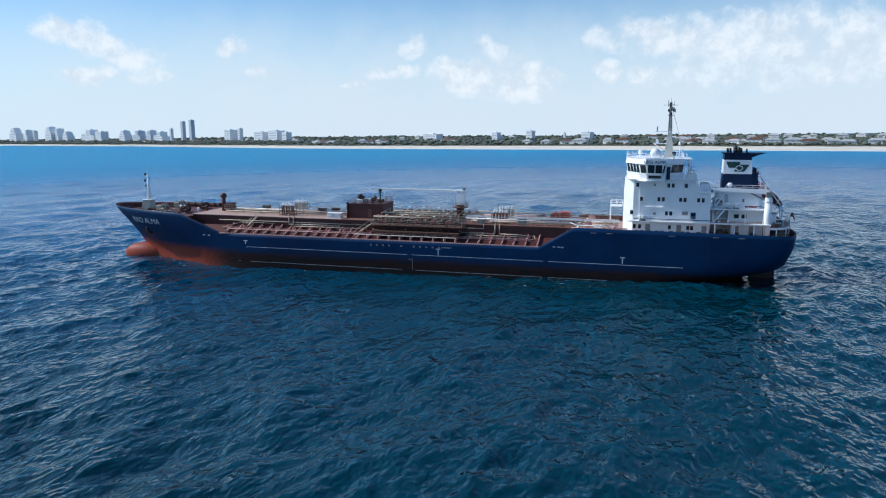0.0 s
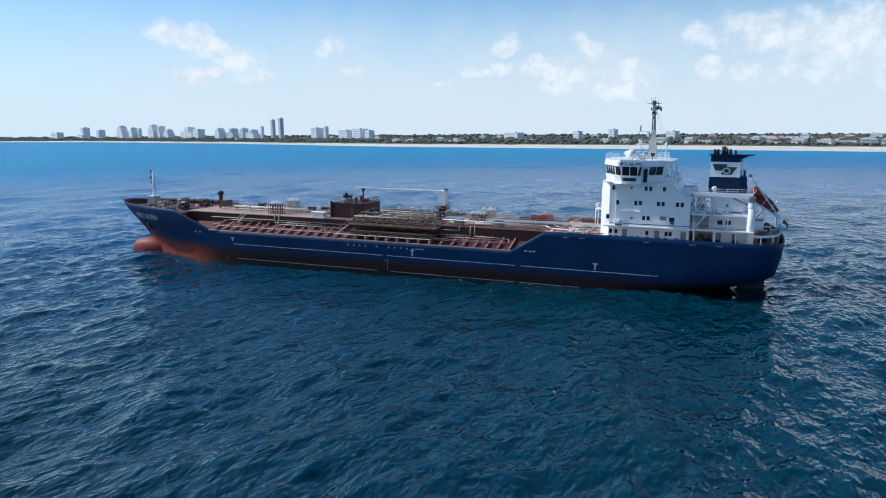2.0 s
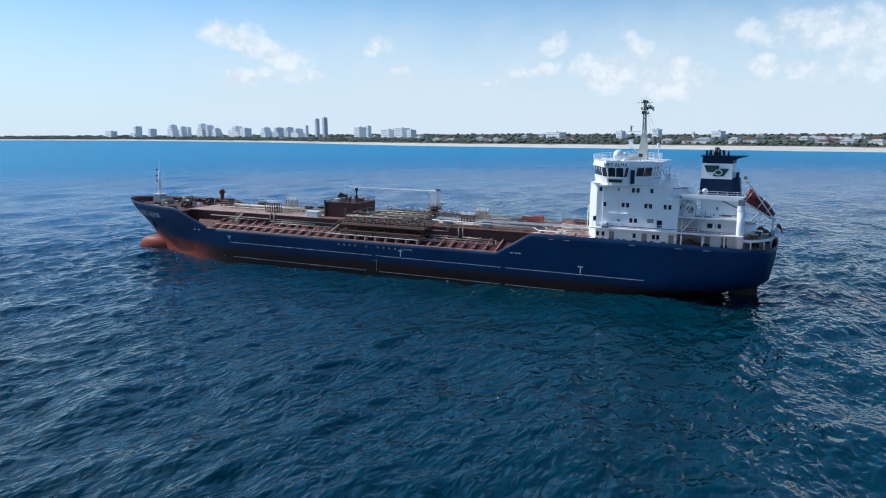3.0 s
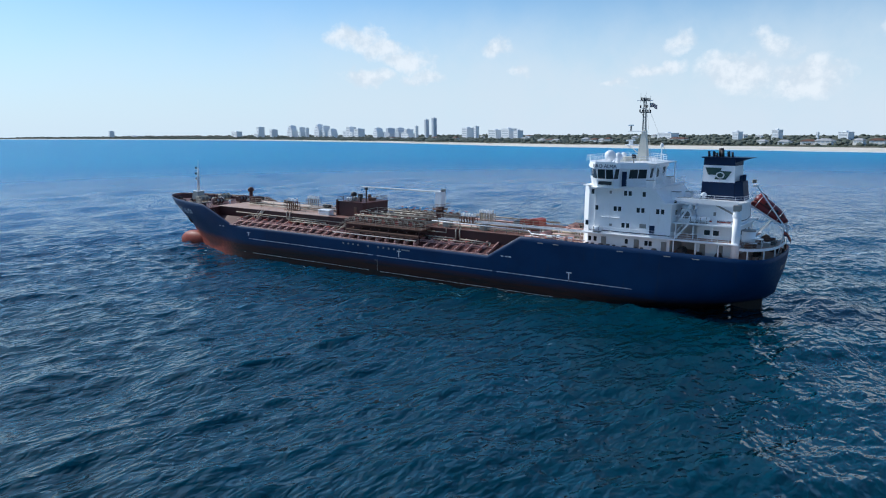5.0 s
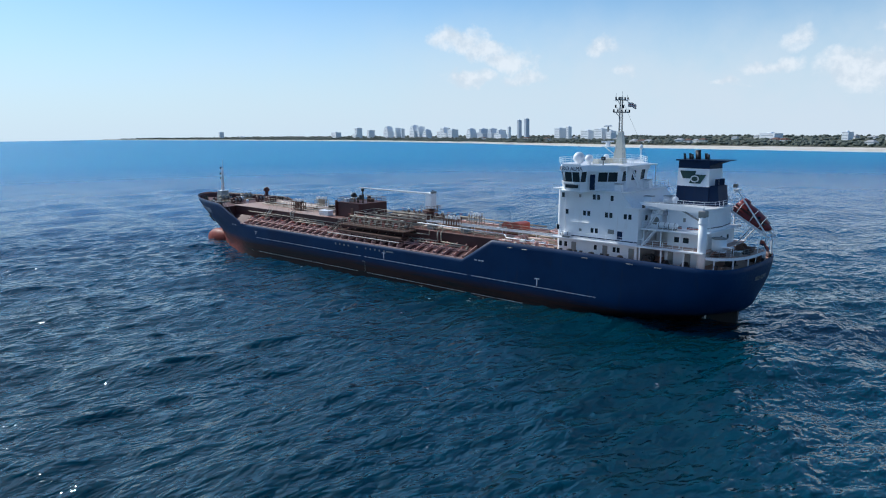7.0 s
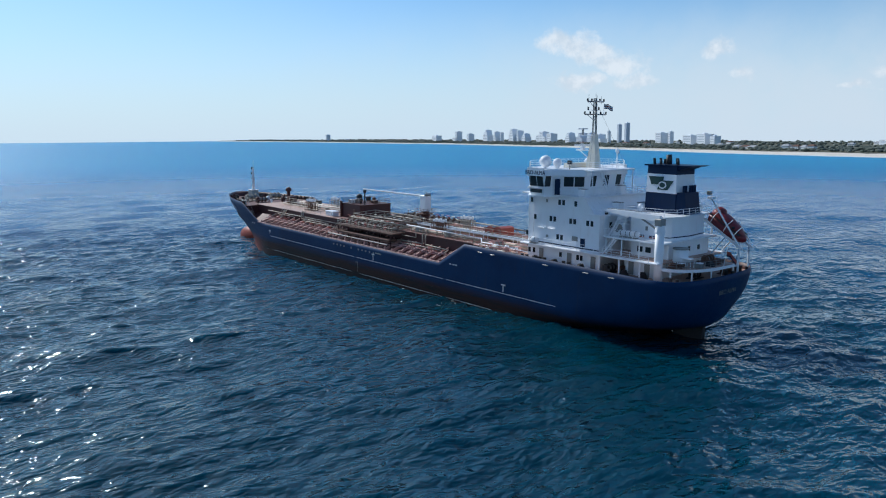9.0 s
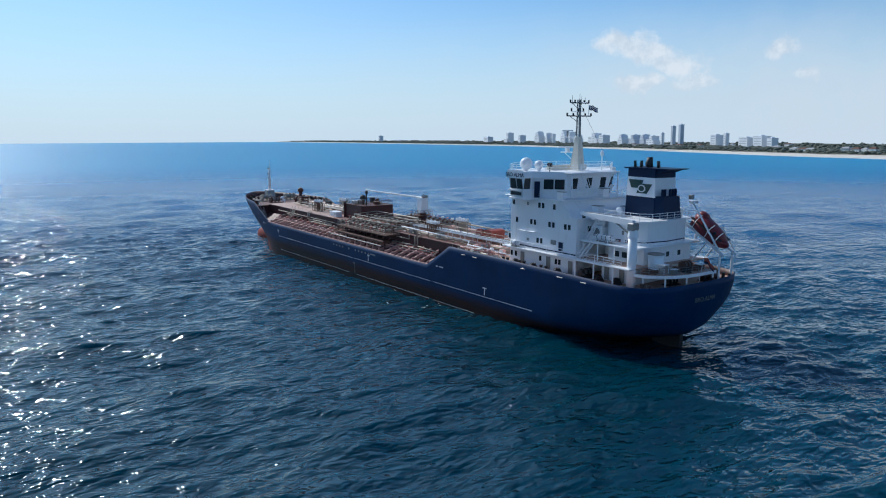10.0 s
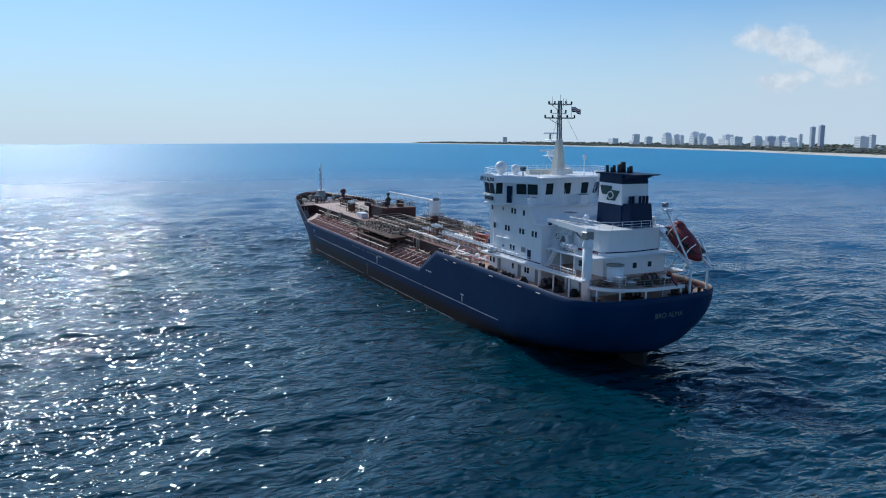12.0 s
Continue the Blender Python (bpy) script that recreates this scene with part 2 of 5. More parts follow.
def part(name, bm, mat, parent, label="", smooth=False):
    """One bmesh, written in the ship's metres, as one mesh under a thing or a part."""
    me = bpy.data.meshes.new(name)
    bmesh.ops.translate(bm, verts=bm.verts, vec=-root_base(parent))
    bmesh.ops.recalc_face_normals(bm, faces=bm.faces)
    bm.to_mesh(me)
    bm.free()
    if smooth:
        me.polygons.foreach_set("use_smooth", [True] * len(me.polygons))
    me.materials.append(mat)
    ob = new(name, me)
    ob.parent = parent
    if label:
        ob["label"] = label
    return ob


def again(ob, shift, turn=0.0):
    """The same mesh once more beside its first."""
    o = new(ob.name.split(".")[0], ob.data)
    o.parent = ob.parent
    o.matrix_basis = Matrix.Translation(shift)
    if "label" in ob:
        o["label"] = ob["label"]
    return o


def box(bm, a, b, bevel=0.0, m=None):
    made = bmesh.ops.create_cube(bm, size=1.0)["verts"]
    a, b = Vector(a), Vector(b)
    bmesh.ops.scale(bm, vec=[max(abs(v), 0.001) for v in b - a], verts=made)
    bmesh.ops.translate(bm, vec=(a + b) / 2, verts=made)
    if bevel:
        edges = list({e for v in made for e in v.link_edges})
        made = bmesh.ops.bevel(bm, geom=edges, offset=bevel, segments=1, affect="EDGES")["verts"]
    if m is not None:
        bmesh.ops.transform(bm, matrix=m, verts=list({v for v in made}))
    return bm


def prism(bm, ring, z0, z1, top=None):
    """An upright block over a ring of (x, y); top: another ring at its upper end."""
    lo = [bm.verts.new((x, y, z0)) for x, y in ring]
    hi = [bm.verts.new((x, y, z1)) for x, y in (top or ring)]
    bm.faces.new(lo[::-1])
    bm.faces.new(hi)
    for i in range(len(lo)):
        j = (i + 1) % len(lo)
        bm.faces.new((lo[i], lo[j], hi[j], hi[i]))
    return bm


def slab(bm, ring, y0, y1):
    """A plate over a ring of (x, z), between two y."""
    lo = [bm.verts.new((x, y0, z)) for x, z in ring]
    hi = [bm.verts.new((x, y1, z)) for x, z in ring]
    bm.faces.new(lo[::-1])
    bm.faces.new(hi)
    for i in range(len(lo)):
        j = (i + 1) % len(lo)
        bm.faces.new((lo[i], lo[j], hi[j], hi[i]))
    return bm


def rod(bm, p, q, r, r2=None, seg=6):
    p, q = Vector(p), Vector(q)
    d = q - p
    made = bmesh.ops.create_cone(bm, cap_ends=True, segments=seg, radius1=r, radius2=r if r2 is None else r2, depth=d.length)["verts"]
    m = Matrix.Translation((p + q) / 2) @ d.to_track_quat("Z", "Y").to_matrix().to_4x4()
    bmesh.ops.transform(bm, matrix=m, verts=made)
    return bm


def ball(bm, c, r, sx=1, sy=1, sz=1, u=14, v=9):
    made = bmesh.ops.create_uvsphere(bm, u_segments=u, v_segments=v, radius=r)["verts"]
    bmesh.ops.scale(bm, vec=(sx, sy, sz), verts=made)
    bmesh.ops.translate(bm, vec=c, verts=made)
    return bm


def run(bm, points, r, seg=6):
    """A bent pipe through points."""
    for p, q in zip(points, points[1:]):
        rod(bm, p, q, r, seg=seg)
    for p in points[1:-1]:
        ball(bm, p, r * 1.02, u=6, v=4)
    return bm


def B():
    return bmesh.new()


def lettering(name, words, size, mat, parent, place, depth=0.02):
    """Words as a thin mesh; place maps (u, v, w), along, up and out, to the ship's metres."""
    cu = bpy.data.curves.new(name, "FONT")
    cu.body, cu.size, cu.align_x, cu.extrude = words, size, "CENTER", depth
    tmp = new(name, cu)
    bpy.context.view_layer.update()
    me = bpy.data.meshes.new_from_object(tmp.evaluated_get(bpy.context.evaluated_depsgraph_get()))
    bpy.data.objects.remove(tmp)
    bpy.data.curves.remove(cu)
    bm = B()
    bm.from_mesh(me)
    bpy.data.meshes.remove(me)
    for v in bm.verts:
        v.co = place(*v.co)
    return part(name, bm, mat, parent)


def railing(points, height, label, every=2.0, mat=WHITE, rails=3, group="ship railings", r=0.035, thin=0.028):
    """A railing along a line of points: posts and rails."""
    root = thing("railing", points[0], label, "railing", group)
    post = None
    for p, q in zip(points, points[1:]):
        p, q = Vector(p), Vector(q)
        count = max(1, round((q - p).length / every))
        for i in range(count + (q == Vector(points[-1]))):
            at = p.lerp(q, i / count)
            if post is None:
                post = part("post", rod(B(), at, at + Vector((0, 0, height)), r, seg=5), mat, root)
                first = at
            else:
                again(post, at - first)
    for k in range(rails):
        up = Vector((0, 0, height * (k + 1) / rails))
        part("rail", run(B(), [Vector(p) + up for p in points], r if k == rails - 1 else thin, seg=5), mat, root)
    return root

# ---- sea and hull ----
def smooth(a, b, t):
    t = min(1, max(0, (t - a) / (b - a)))
    return t * t * (3 - 2 * t)


def table(x, rows):
    for (a, u), (b, v) in zip(rows, rows[1:]):
        if x <= b:
            return u + (v - u) * max(0, x - a) / (b - a)
    return rows[-1][1]


def sheer(x):
    """Height of the hull's upper edge."""
    return table(x, [(-77, 11.35), (-70, 11.15), (-60, 11.0), (-52.5, 10.9), (-46.8, 8.75), (-41.5, 6.75), (29.4, 6.75), (36.2, 10.95), (60, 10.85), (72, 10.75), (79, 10.6)])


def stem(z):
    return table(z, [(-5, -67.5), (1.5, -69.0), (2.8, -69.9), (7, -73.4), (11.4, -76.9)])


def counter(z):
    return table(z, [(-5, 58.0), (0, 68.0), (1.4, 70.2), (2.2, 73.2), (2.8, 75.3), (3.8, 76.6), (7, 77.3), (10.9, 77.7)])


BEAM, FORE, AFT = 11.6, -36.0, 46.0
RISE = 0.38


def side_deck(y):
    """Height of the side deck, which rises towards the trunk."""
    return 6.45 + (11.5 - abs(y)) * RISE


def stern_round(z):
    k = smooth(-2.7, 9.8, z)
    return 2.0 + 19.0 * k ** 2.1, 0.95 - 0.56 * k


def hull_point(x0, v):
    """A point of the port side: x0 along the upper edge, v from keel to edge."""
    top = sheer(x0)
    z = -4.5 + v * (top + 4.5)
    if x0 < FORE:
        s = (x0 + 76.9) / (FORE + 76.9)
        k = smooth(-1, 11, z)
        half = BEAM * (1 - (1 - s) ** (1.5 + 0.9 * k)) ** (1.12 - 0.54 * k)
        x = stem(z) + (FORE - stem(z)) * s
    elif x0 > AFT:
        s = (x0 - AFT) / (78.3 - AFT)
        n, m = stern_round(z)
        half = BEAM * (1 - min(s, 0.99999) ** n) ** m
        x = AFT + (counter(z) - AFT) * s
    else:
        half, x = BEAM, x0
    return Vector((x, -half, z))


def side_y(x, z):
    """The port side's y at a place (x, z)."""
    lo, hi = -76.9, 78.3
    for _ in range(40):
        mid = (lo + hi) / 2
        v = (z + 4.5) / (sheer(mid) + 4.5)
        if hull_point(mid, v).x < x:
            lo = mid
        else:
            hi = mid
    return hull_point(lo, (z + 4.5) / (sheer(lo) + 4.5)).y


STATIONS = [-76.9 + 40.9 * (i / 34) ** 1.35 for i in range(34)] + [-41.5, -36] + [-30 + 6 * i for i in range(10)] + [29.4, 32.8, 36.2, 41] + [46 + 32.3 * (1 - (1 - i / 26) ** 2.2) for i in range(27)]
STATIONS = sorted(set(round(s, 3) for s in STATIONS))
LEVELS = [i / 18 for i in range(19)]
tanker = thing("tanker_ship", (0, 0, 0), "blue-hulled coastal products tanker riding light at anchor", "ship")


def build_hull():
    bm = B()
    rows = []
    for x0 in STATIONS:
        port = [bm.verts.new(hull_point(x0, v)) for v in LEVELS]
        star = [bm.verts.new(p.co * Vector((1, -1, 1))) for p in port]
        rows.append((port, star))
    for (p0, s0), (p1, s1) in zip(rows, rows[1:]):
        for k in range(len(LEVELS) - 1):
            bm.faces.new((p0[k], p1[k], p1[k + 1], p0[k + 1]))
            bm.faces.new((s0[k], s0[k + 1], s1[k + 1], s1[k]))
        bm.faces.new((p0[0], s0[0], s1[0], p1[0]))
    port, star = rows[-1]
    for k in range(len(LEVELS) - 1):
        bm.faces.new((port[k], star[k], star[k + 1], port[k + 1]))
    bmesh.ops.remove_doubles(bm, verts=bm.verts, dist=0.004)
    hull = part("hull", bm, HULL, tanker, "blue steel hull over rusty red antifouling", True)
    shell = hull.modifiers.new("plate", "SOLIDIFY")
    shell.thickness, shell.offset, shell.material_offset = 0.16, -1.0, 1
    hull.data.materials.append(MAROON)
    return hull


def deck_strip(name, x0, x1, mat, drop, label, level=None, inset=0.2):
    """A deck between the sides of the hull."""
    bm = B()
    rows = []
    xs = [x0] + [s for s in STATIONS if x0 < s < x1] + [x1]
    for x in xs:
        z = level if level is not None else sheer(x) - drop
        y = side_y(x, z) + inset
        rows.append([bm.verts.new((x, y, z)), bm.verts.new((x, 0, z + 0.12)), bm.verts.new((x, -y, z)),
                     bm.verts.new((x, -y, z - 0.25)), bm.verts.new((x, y, z - 0.25))])
    for a, b in zip(rows, rows[1:]):
        for k in range(5):
            bm.faces.new((a[k], a[(k + 1) % 5], b[(k + 1) % 5], b[k]))
    bm.faces.new(rows[0])
    bm.faces.new(rows[-1][::-1])
    return part(name, bm, mat, tanker, label)


hull = build_hull()
part("bulbous_bow", ball(B(), (-69.2, 0, -0.9), 1.0, 6.0, 2.5, 2.75, 28, 18), HULL, tanker, "rounded red-orange bulbous bow breaking the surface", True)
bm = B()
for s in (-1, 1):
    ring = [(s * 11.5, 6.45), (s * 7.0, side_deck(7.0)), (s * 7.0, 6.2), (s * 11.5, 6.2)]
    xs = [-52.0] + [-50 + 4 * i for i in range(22)] + [36.0]
    rows = []
    for x in xs:
        w = min(1.0, (abs(side_y(x, 6.3)) - 0.1) / 11.5)
        rows.append([bm.verts.new((x, y * w if abs(y) > 8 else y, z)) for y, z in ring])
    for a, b in zip(rows, rows[1:]):
        for k in range(4):
            bm.faces.new((a[k], a[(k + 1) % 4], b[(k + 1) % 4], b[k]))
    bm.faces.new(rows[0])
    bm.faces.new(rows[-1][::-1])
part("main_deck", bm, SIDEDECK, tanker, "dark red sloping side deck")
deck_strip("forecastle_deck", -75.6, -50.6, SIDEDECK, 0, "dark red forecastle deck", 10.0, 0.2)
deck_strip("poop_deck", 34.8, 76.6, DECK, 0, "faded pink poop deck", 9.75, 0.3)
trunk = part("cargo_trunk", prism(B(), [(-51, -7.1), (36, -7.1), (36, 7.1), (-51, 7.1)], 6.4, 10.2), MAROON, tanker, "dark maroon trunk wall along the cargo tanks")
part("trunk_deck", box(B(), (-51, -7.25, 10.2), (-14.2, 7.25, 10.36), 0.03), DECK, tanker, "worn salmon-pink trunk top")
part("trunk_deck", box(B(), (-14.2, -7.25, 10.2), (36, 7.25, 10.36), 0.03), REDDECK, tanker, "stained red-brown trunk top")
bm = B()
ring = [(s * (abs(side_y(-50.75, z)) - 0.3), z) for s, z in ((-1, 6.4), (1, 6.4), (1, 10.0), (-1, 10.0))]
fore, back = ([bm.verts.new((x, y, z)) for y, z in ring] for x in (-50.9, -50.6))
bm.faces.new(fore[::-1])
bm.faces.new(back)
for i in range(4):
    bm.faces.new((fore[i], fore[(i + 1) % 4], back[(i + 1) % 4], back[i]))
part("forecastle_bulkhead", bm, MAROON, tanker)
part("poop_bulkhead", box(B(), (34.9, -11.3, 6.4), (35.2, 11.3, 9.75)), MAROON, tanker)
part("rudder", slab(B(), [(70.4, -4), (70.0, 2.9), (74.9, 2.9), (74.7, -4)], -0.35, 0.35), BLACK, tanker, "black rudder blade under the counter")



def sea_axis(lo, hi, far_lo, far_hi, step=0.45):
    """Fine steps round the anchorage, growing towards the horizon."""
    mid = list(np.arange(lo, hi + step, step))
    up, down, d = [mid[-1]], [mid[0]], step
    while up[-1] < far_hi or down[-1] > far_lo:
        d *= 1.03
        up.append(min(far_hi, up[-1] + d))
        down.append(max(far_lo, down[-1] - d))
    return np.unique(np.array(down[::-1] + mid + up))


def build_sea():
    xs, ys = sea_axis(-95, 175, -4800, 3000), sea_axis(-142, 40, -3000, 2000)
    gx, gy = np.meshgrid(xs, ys, indexing="ij")
    gap = np.maximum.outer(np.gradient(xs), np.gradient(ys))
    px, py, pz = gx.copy(), gy.copy(), np.zeros_like(gx)
    wave = random.Random(21)
    for k in range(54):
        length = 1.7 * 10 ** (k / 53 * 1.32)
        way = radians(168) + wave.gauss(0, 0.62)
        cx, cy, num = math.cos(way), math.sin(way), 2 * math.pi / length
        steep = 0.041 * (1.0 if length < 7 else 0.55)
        size = steep / num * np.clip(length / gap / 3.0 - 1.0, 0, 1)
        phase = num * (gx * cx + gy * cy) + wave.uniform(0, 6.283)
        pz += size * np.cos(phase)
        px -= 0.8 * size * cx * np.sin(phase)
        py -= 0.8 * size * cy * np.sin(phase)
    nx, ny = gx.shape
    idx = np.arange(nx * ny).reshape(nx, ny)
    quads = np.stack([idx[:-1, :-1], idx[1:, :-1], idx[1:, 1:], idx[:-1, 1:]], -1).reshape(-1, 4)
    me = bpy.data.meshes.new("sea")
    me.vertices.add(nx * ny)
    me.vertices.foreach_set("co", np.stack([px, py, pz], -1).astype(np.float32).ravel())
    me.loops.add(quads.size)
    me.loops.foreach_set("vertex_index", quads.astype(np.int32).ravel())
    me.polygons.add(len(quads))
    me.polygons.foreach_set("loop_start", np.arange(0, quads.size, 4, dtype=np.int32))
    me.update(calc_edges=True)
    me.polygons.foreach_set("use_smooth", np.ones(len(quads), dtype=bool))
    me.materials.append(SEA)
    tagged(new("water", me), "wind-rippled deep blue sea, sky sheen painted in as paler blue with distance, turquoise off the beach", "sea", "", "structure")


build_sea()

# ---- marks on the hull ----
def on_side(x, z, out=0.0):
    return Vector((x, side_y(x, z) - out, z))


def stern_at(y, z, out):
    """A point of the rounded stern."""
    n, m = stern_round(z)
    s = (1 - (abs(y) / BEAM) ** (1 / m)) ** (1 / n)
    return Vector((AFT + (counter(z) - AFT) * s + out, y, z))


def side_mark(name, x0, x1, z0, z1, mat, label="", steps=1):
    """A painted mark that follows the hull's port side."""
    bm = B()
    rows = []
    for i in range(steps + 1):
        x = x0 + (x1 - x0) * i / steps
        rows.append([bm.verts.new(on_side(x, z, o)) for z, o in ((z0, 0.012), (z1, 0.012), (z1, -0.02), (z0, -0.02))])
    for a, b in zip(rows, rows[1:]):
        for k in range(4):
            bm.faces.new((a[k], b[k], b[(k + 1) % 4], a[(k + 1) % 4]))
    bm.faces.new(rows[0])
    bm.faces.new(rows[-1][::-1])
    return part(name, bm, mat, hull, label)


for a, b in ((-35.0, 2.2), (3.2, 30.5), (31.5, 57.0)):
    side_mark("load_line_stripe", a, b, 4.01, 4.08, WHITE, "thin white line along the hull", 12)
for a, b in ((-37.0, 1.0), (4.0, 43.0)):
    side_mark("waterline_stripe", a, b, 0.79, 0.84, LETTER, "thin worn white line above the water", 10)
for x in (8.9, 45.8):
    side_mark("tug_mark", x - 0.5, x + 0.5, 5.38, 5.56, LETTER, "white T mark")
    side_mark("tug_mark", x - 0.1, x + 0.1, 4.3, 5.37, LETTER)
side_mark("tug_mark", -35.7, -34.7, 5.3, 5.45, LETTER)
side_mark("tug_mark", -35.3, -35.1, 4.7, 5.3, LETTER)
for k in range(12):
    if k not in (4, 6):
        side_mark("letter_bar", -6.0 + 1.35 * k, -5.6 + 1.35 * k, 5.6, 5.95, GREY)
side_mark("letter_bar", 9.6, 11.6, 5.7, 5.95, GREY)
side_mark("draught_mark", 3.3, 3.38, 0.9, 3.2, GREY)
side_mark("draught_mark", 2.5, 3.3, 3.0, 3.1, GREY)
for x in (-46.2, -44.8, 32.3, 33.2, 33.9):
    side_mark("fairlead_mark", x, x + 0.55, 6.05 if x < 0 else 6.9, 6.3 if x < 0 else 7.1, LETTER)
for x in (39.6, 42.6, 54.2, 62.0, 66.5):
    bm = box(B(), (x, -0.06, 9.98), (x + 1.1, 0.16, 10.12), 0.03)
    bmesh.ops.translate(bm, verts=bm.verts, vec=(0, side_y(x + 1, 10.0), 0))
    part("fairlead", bm, GREY, hull, "grey-rimmed mooring slot")
lettering("ship_name", "BRO ALMA", 1.95, LETTER, hull, lambda u, v, w: on_side(-63.3 + u, 7.75 + v, 0.03 + w))
lettering("stern_name", "BRO ALMA", 0.95, GREY, hull, lambda u, v, w: stern_at(1.2 + u, 7.9 + v, 0.04 + w))
anchor = thing("anchor", (-64.2, -7.0, 5.6), "rust-brown stockless anchor in its hawse pipe", "anchor")
bm = rod(B(), on_side(-64.2, 6.6, 0.2), on_side(-64.2, 5.0, 0.35), 0.16)
for d in (-0.8, 0.8):
    run(bm, [on_side(-64.2, 5.0, 0.35), on_side(-64.2 + d * 0.6, 4.9, 0.3), on_side(-64.2 + d, 5.8, 0.3)], 0.14)
part("flukes", bm, RUST, anchor)

# ---- accommodation ----
block = thing("accommodation_block", (52, 0, 9.75), "white deckhouse with small square portholes on the poop", "deckhouse")
SIDE = 7.6
PLAN = [(45.4, -5.0), (47.3, -SIDE), (61.6, -SIDE), (61.6, SIDE), (47.3, SIDE), (45.4, 5.0)]
bm = B()
prism(bm, PLAN, 9.75, 18.0)
part("house_wall", bm, WHITE, block)
part("upper_wall", prism(B(), [(45.4, -5.0), (47.3, -SIDE), (60.6, -SIDE), (60.6, SIDE), (47.3, SIDE), (45.4, 5.0)], 18.0, 20.3,
                         [(45.5, -5.0), (47.4, -SIDE), (58.5, -SIDE), (58.5, SIDE), (47.4, SIDE), (45.5, 5.0)]), WHITE, block)
part("boat_deck_edge", box(B(), (59.4, -7.9, 17.9), (62.1, 7.9, 18.08), 0.03), WHITE, block)
part("pipe", rod(B(), (48.5, -7.72, 12.4), (48.5, -7.72, 19.8), 0.07), WHITE, block)
part("trim_line", box(B(), (47.5, -7.66, 12.62), (61.6, -7.6, 12.78)), NAVY, block)
for z, xs in ((19.3, (48.0, 53.8, 54.6, 57.0)), (16.6, (48.8, 52.1, 52.9, 56.1, 56.9, 59.4, 60.2)), (13.9, (47.1, 53.6, 54.4)), (11.2, (47.7, 48.7, 54.3, 57.7, 58.4))):
    for x in xs:
        w = part("window", box(B(), (x - 0.27, -7.67, z - 0.4), (x + 0.27, -7.58, z + 0.4), 0.03), GLASS, block, "small dark porthole")
        bm = B()
        for a, b in (((x - 0.36, -7.65, z + 0.4), (x + 0.36, -7.6, z + 0.47)), ((x - 0.36, -7.65, z - 0.47), (x + 0.36, -7.6, z - 0.4)),
                     ((x - 0.36, -7.65, z - 0.4), (x - 0.27, -7.6, z + 0.4)), ((x + 0.27, -7.65, z - 0.4), (x + 0.36, -7.6, z + 0.4))):
            box(bm, a, b)
        part("frame", bm, WHITE, w)
for x, z, w, h in ((51.4, 13.8, 0.25, 0.2), (57.0, 14.0, 0.55, 0.35), (51.2, 19.35, 0.2, 0.25)):
    part("vent_louvre", box(B(), (x - w, -7.68, z - h), (x + w, -7.6, z + h), 0.02), GREY, block)
part("door", box(B(), (58.1, -7.68, 12.9), (59.0, -7.6, 14.2), 0.04), NAVY, block, "dark steel weather door")
for x in (49.8, 55.6, 60.2):
    part("door", box(B(), (x, -7.68, 9.8), (x + 0.9, -7.6, 11.7), 0.05), GREY, block, "grey steel door")
for y in (-4, -1.4, 1.4, 4):
    for z in (13.9, 16.6, 19.3):
        part("window", box(B(), (45.34, y - 0.3, z - 0.4), (45.5, y + 0.3, z + 0.4), 0.03), GLASS, block)
for y in (-5, -2, 2.5, 5):
    for z in (16.4,):
        part("window", box(B(), (61.56, y - 0.3, z - 0.4), (61.68, y + 0.3, z + 0.4), 0.03), GLASS, block)
for x in (50.4, 52.3):
    part("floodlight", box(B(), (x - 0.7, -8.0, 15.0), (x + 0.7, -7.6, 15.12), 0.02), WHITE, block)

a_deck = thing("side_gallery", (58, 0, 12.2), "white gallery deck round the deckhouse", "gallery deck")
part("deck_plate", box(B(), (46.5, -8.7, 12.2), (72.4, -7.62, 12.42), 0.04), WHITE, a_deck)
part("deck_plate", box(B(), (46.5, 7.62, 12.2), (72.4, 8.7, 12.42), 0.04), WHITE, a_deck)
part("deck_plate", box(B(), (61.7, -7.6, 12.2), (72.4, 7.6, 12.4), 0.03), DECK, a_deck)
for x in (62.5, 66.0, 69.5):
    part("pillar", rod(B(), (x, -8.5, 9.7), (x, -8.5, 12.25), 0.12, seg=8), WHITE, a_deck)
railing([(47.0, -8.65, 12.42), (61.5, -8.65, 12.42), (71.0, -8.65, 12.42)], 1.05, "white railing along the gallery deck", 1.6)

# ---- wheelhouse ----
wheel = thing("wheelhouse", (49, 0, 20.3), "white wheelhouse with raked windows and enclosed wings", "wheelhouse")
RING = [(45.7, -3.6), (48.2, -8.6), (49.5, -10.0), (52.6, -10.0), (53.0, -8.6), (56.6, -4.8), (56.6, 4.8), (53.0, 8.6), (52.6, 10.0), (49.5, 10.0), (48.2, 8.6), (45.7, 3.6)]


def grown(ring, d):
    cx, cy = 51.0, 0.0
    return [(x + d * (1 if x > cx else -1) * 0.8, y + d * (1 if y > cy else -1)) for x, y in ring]


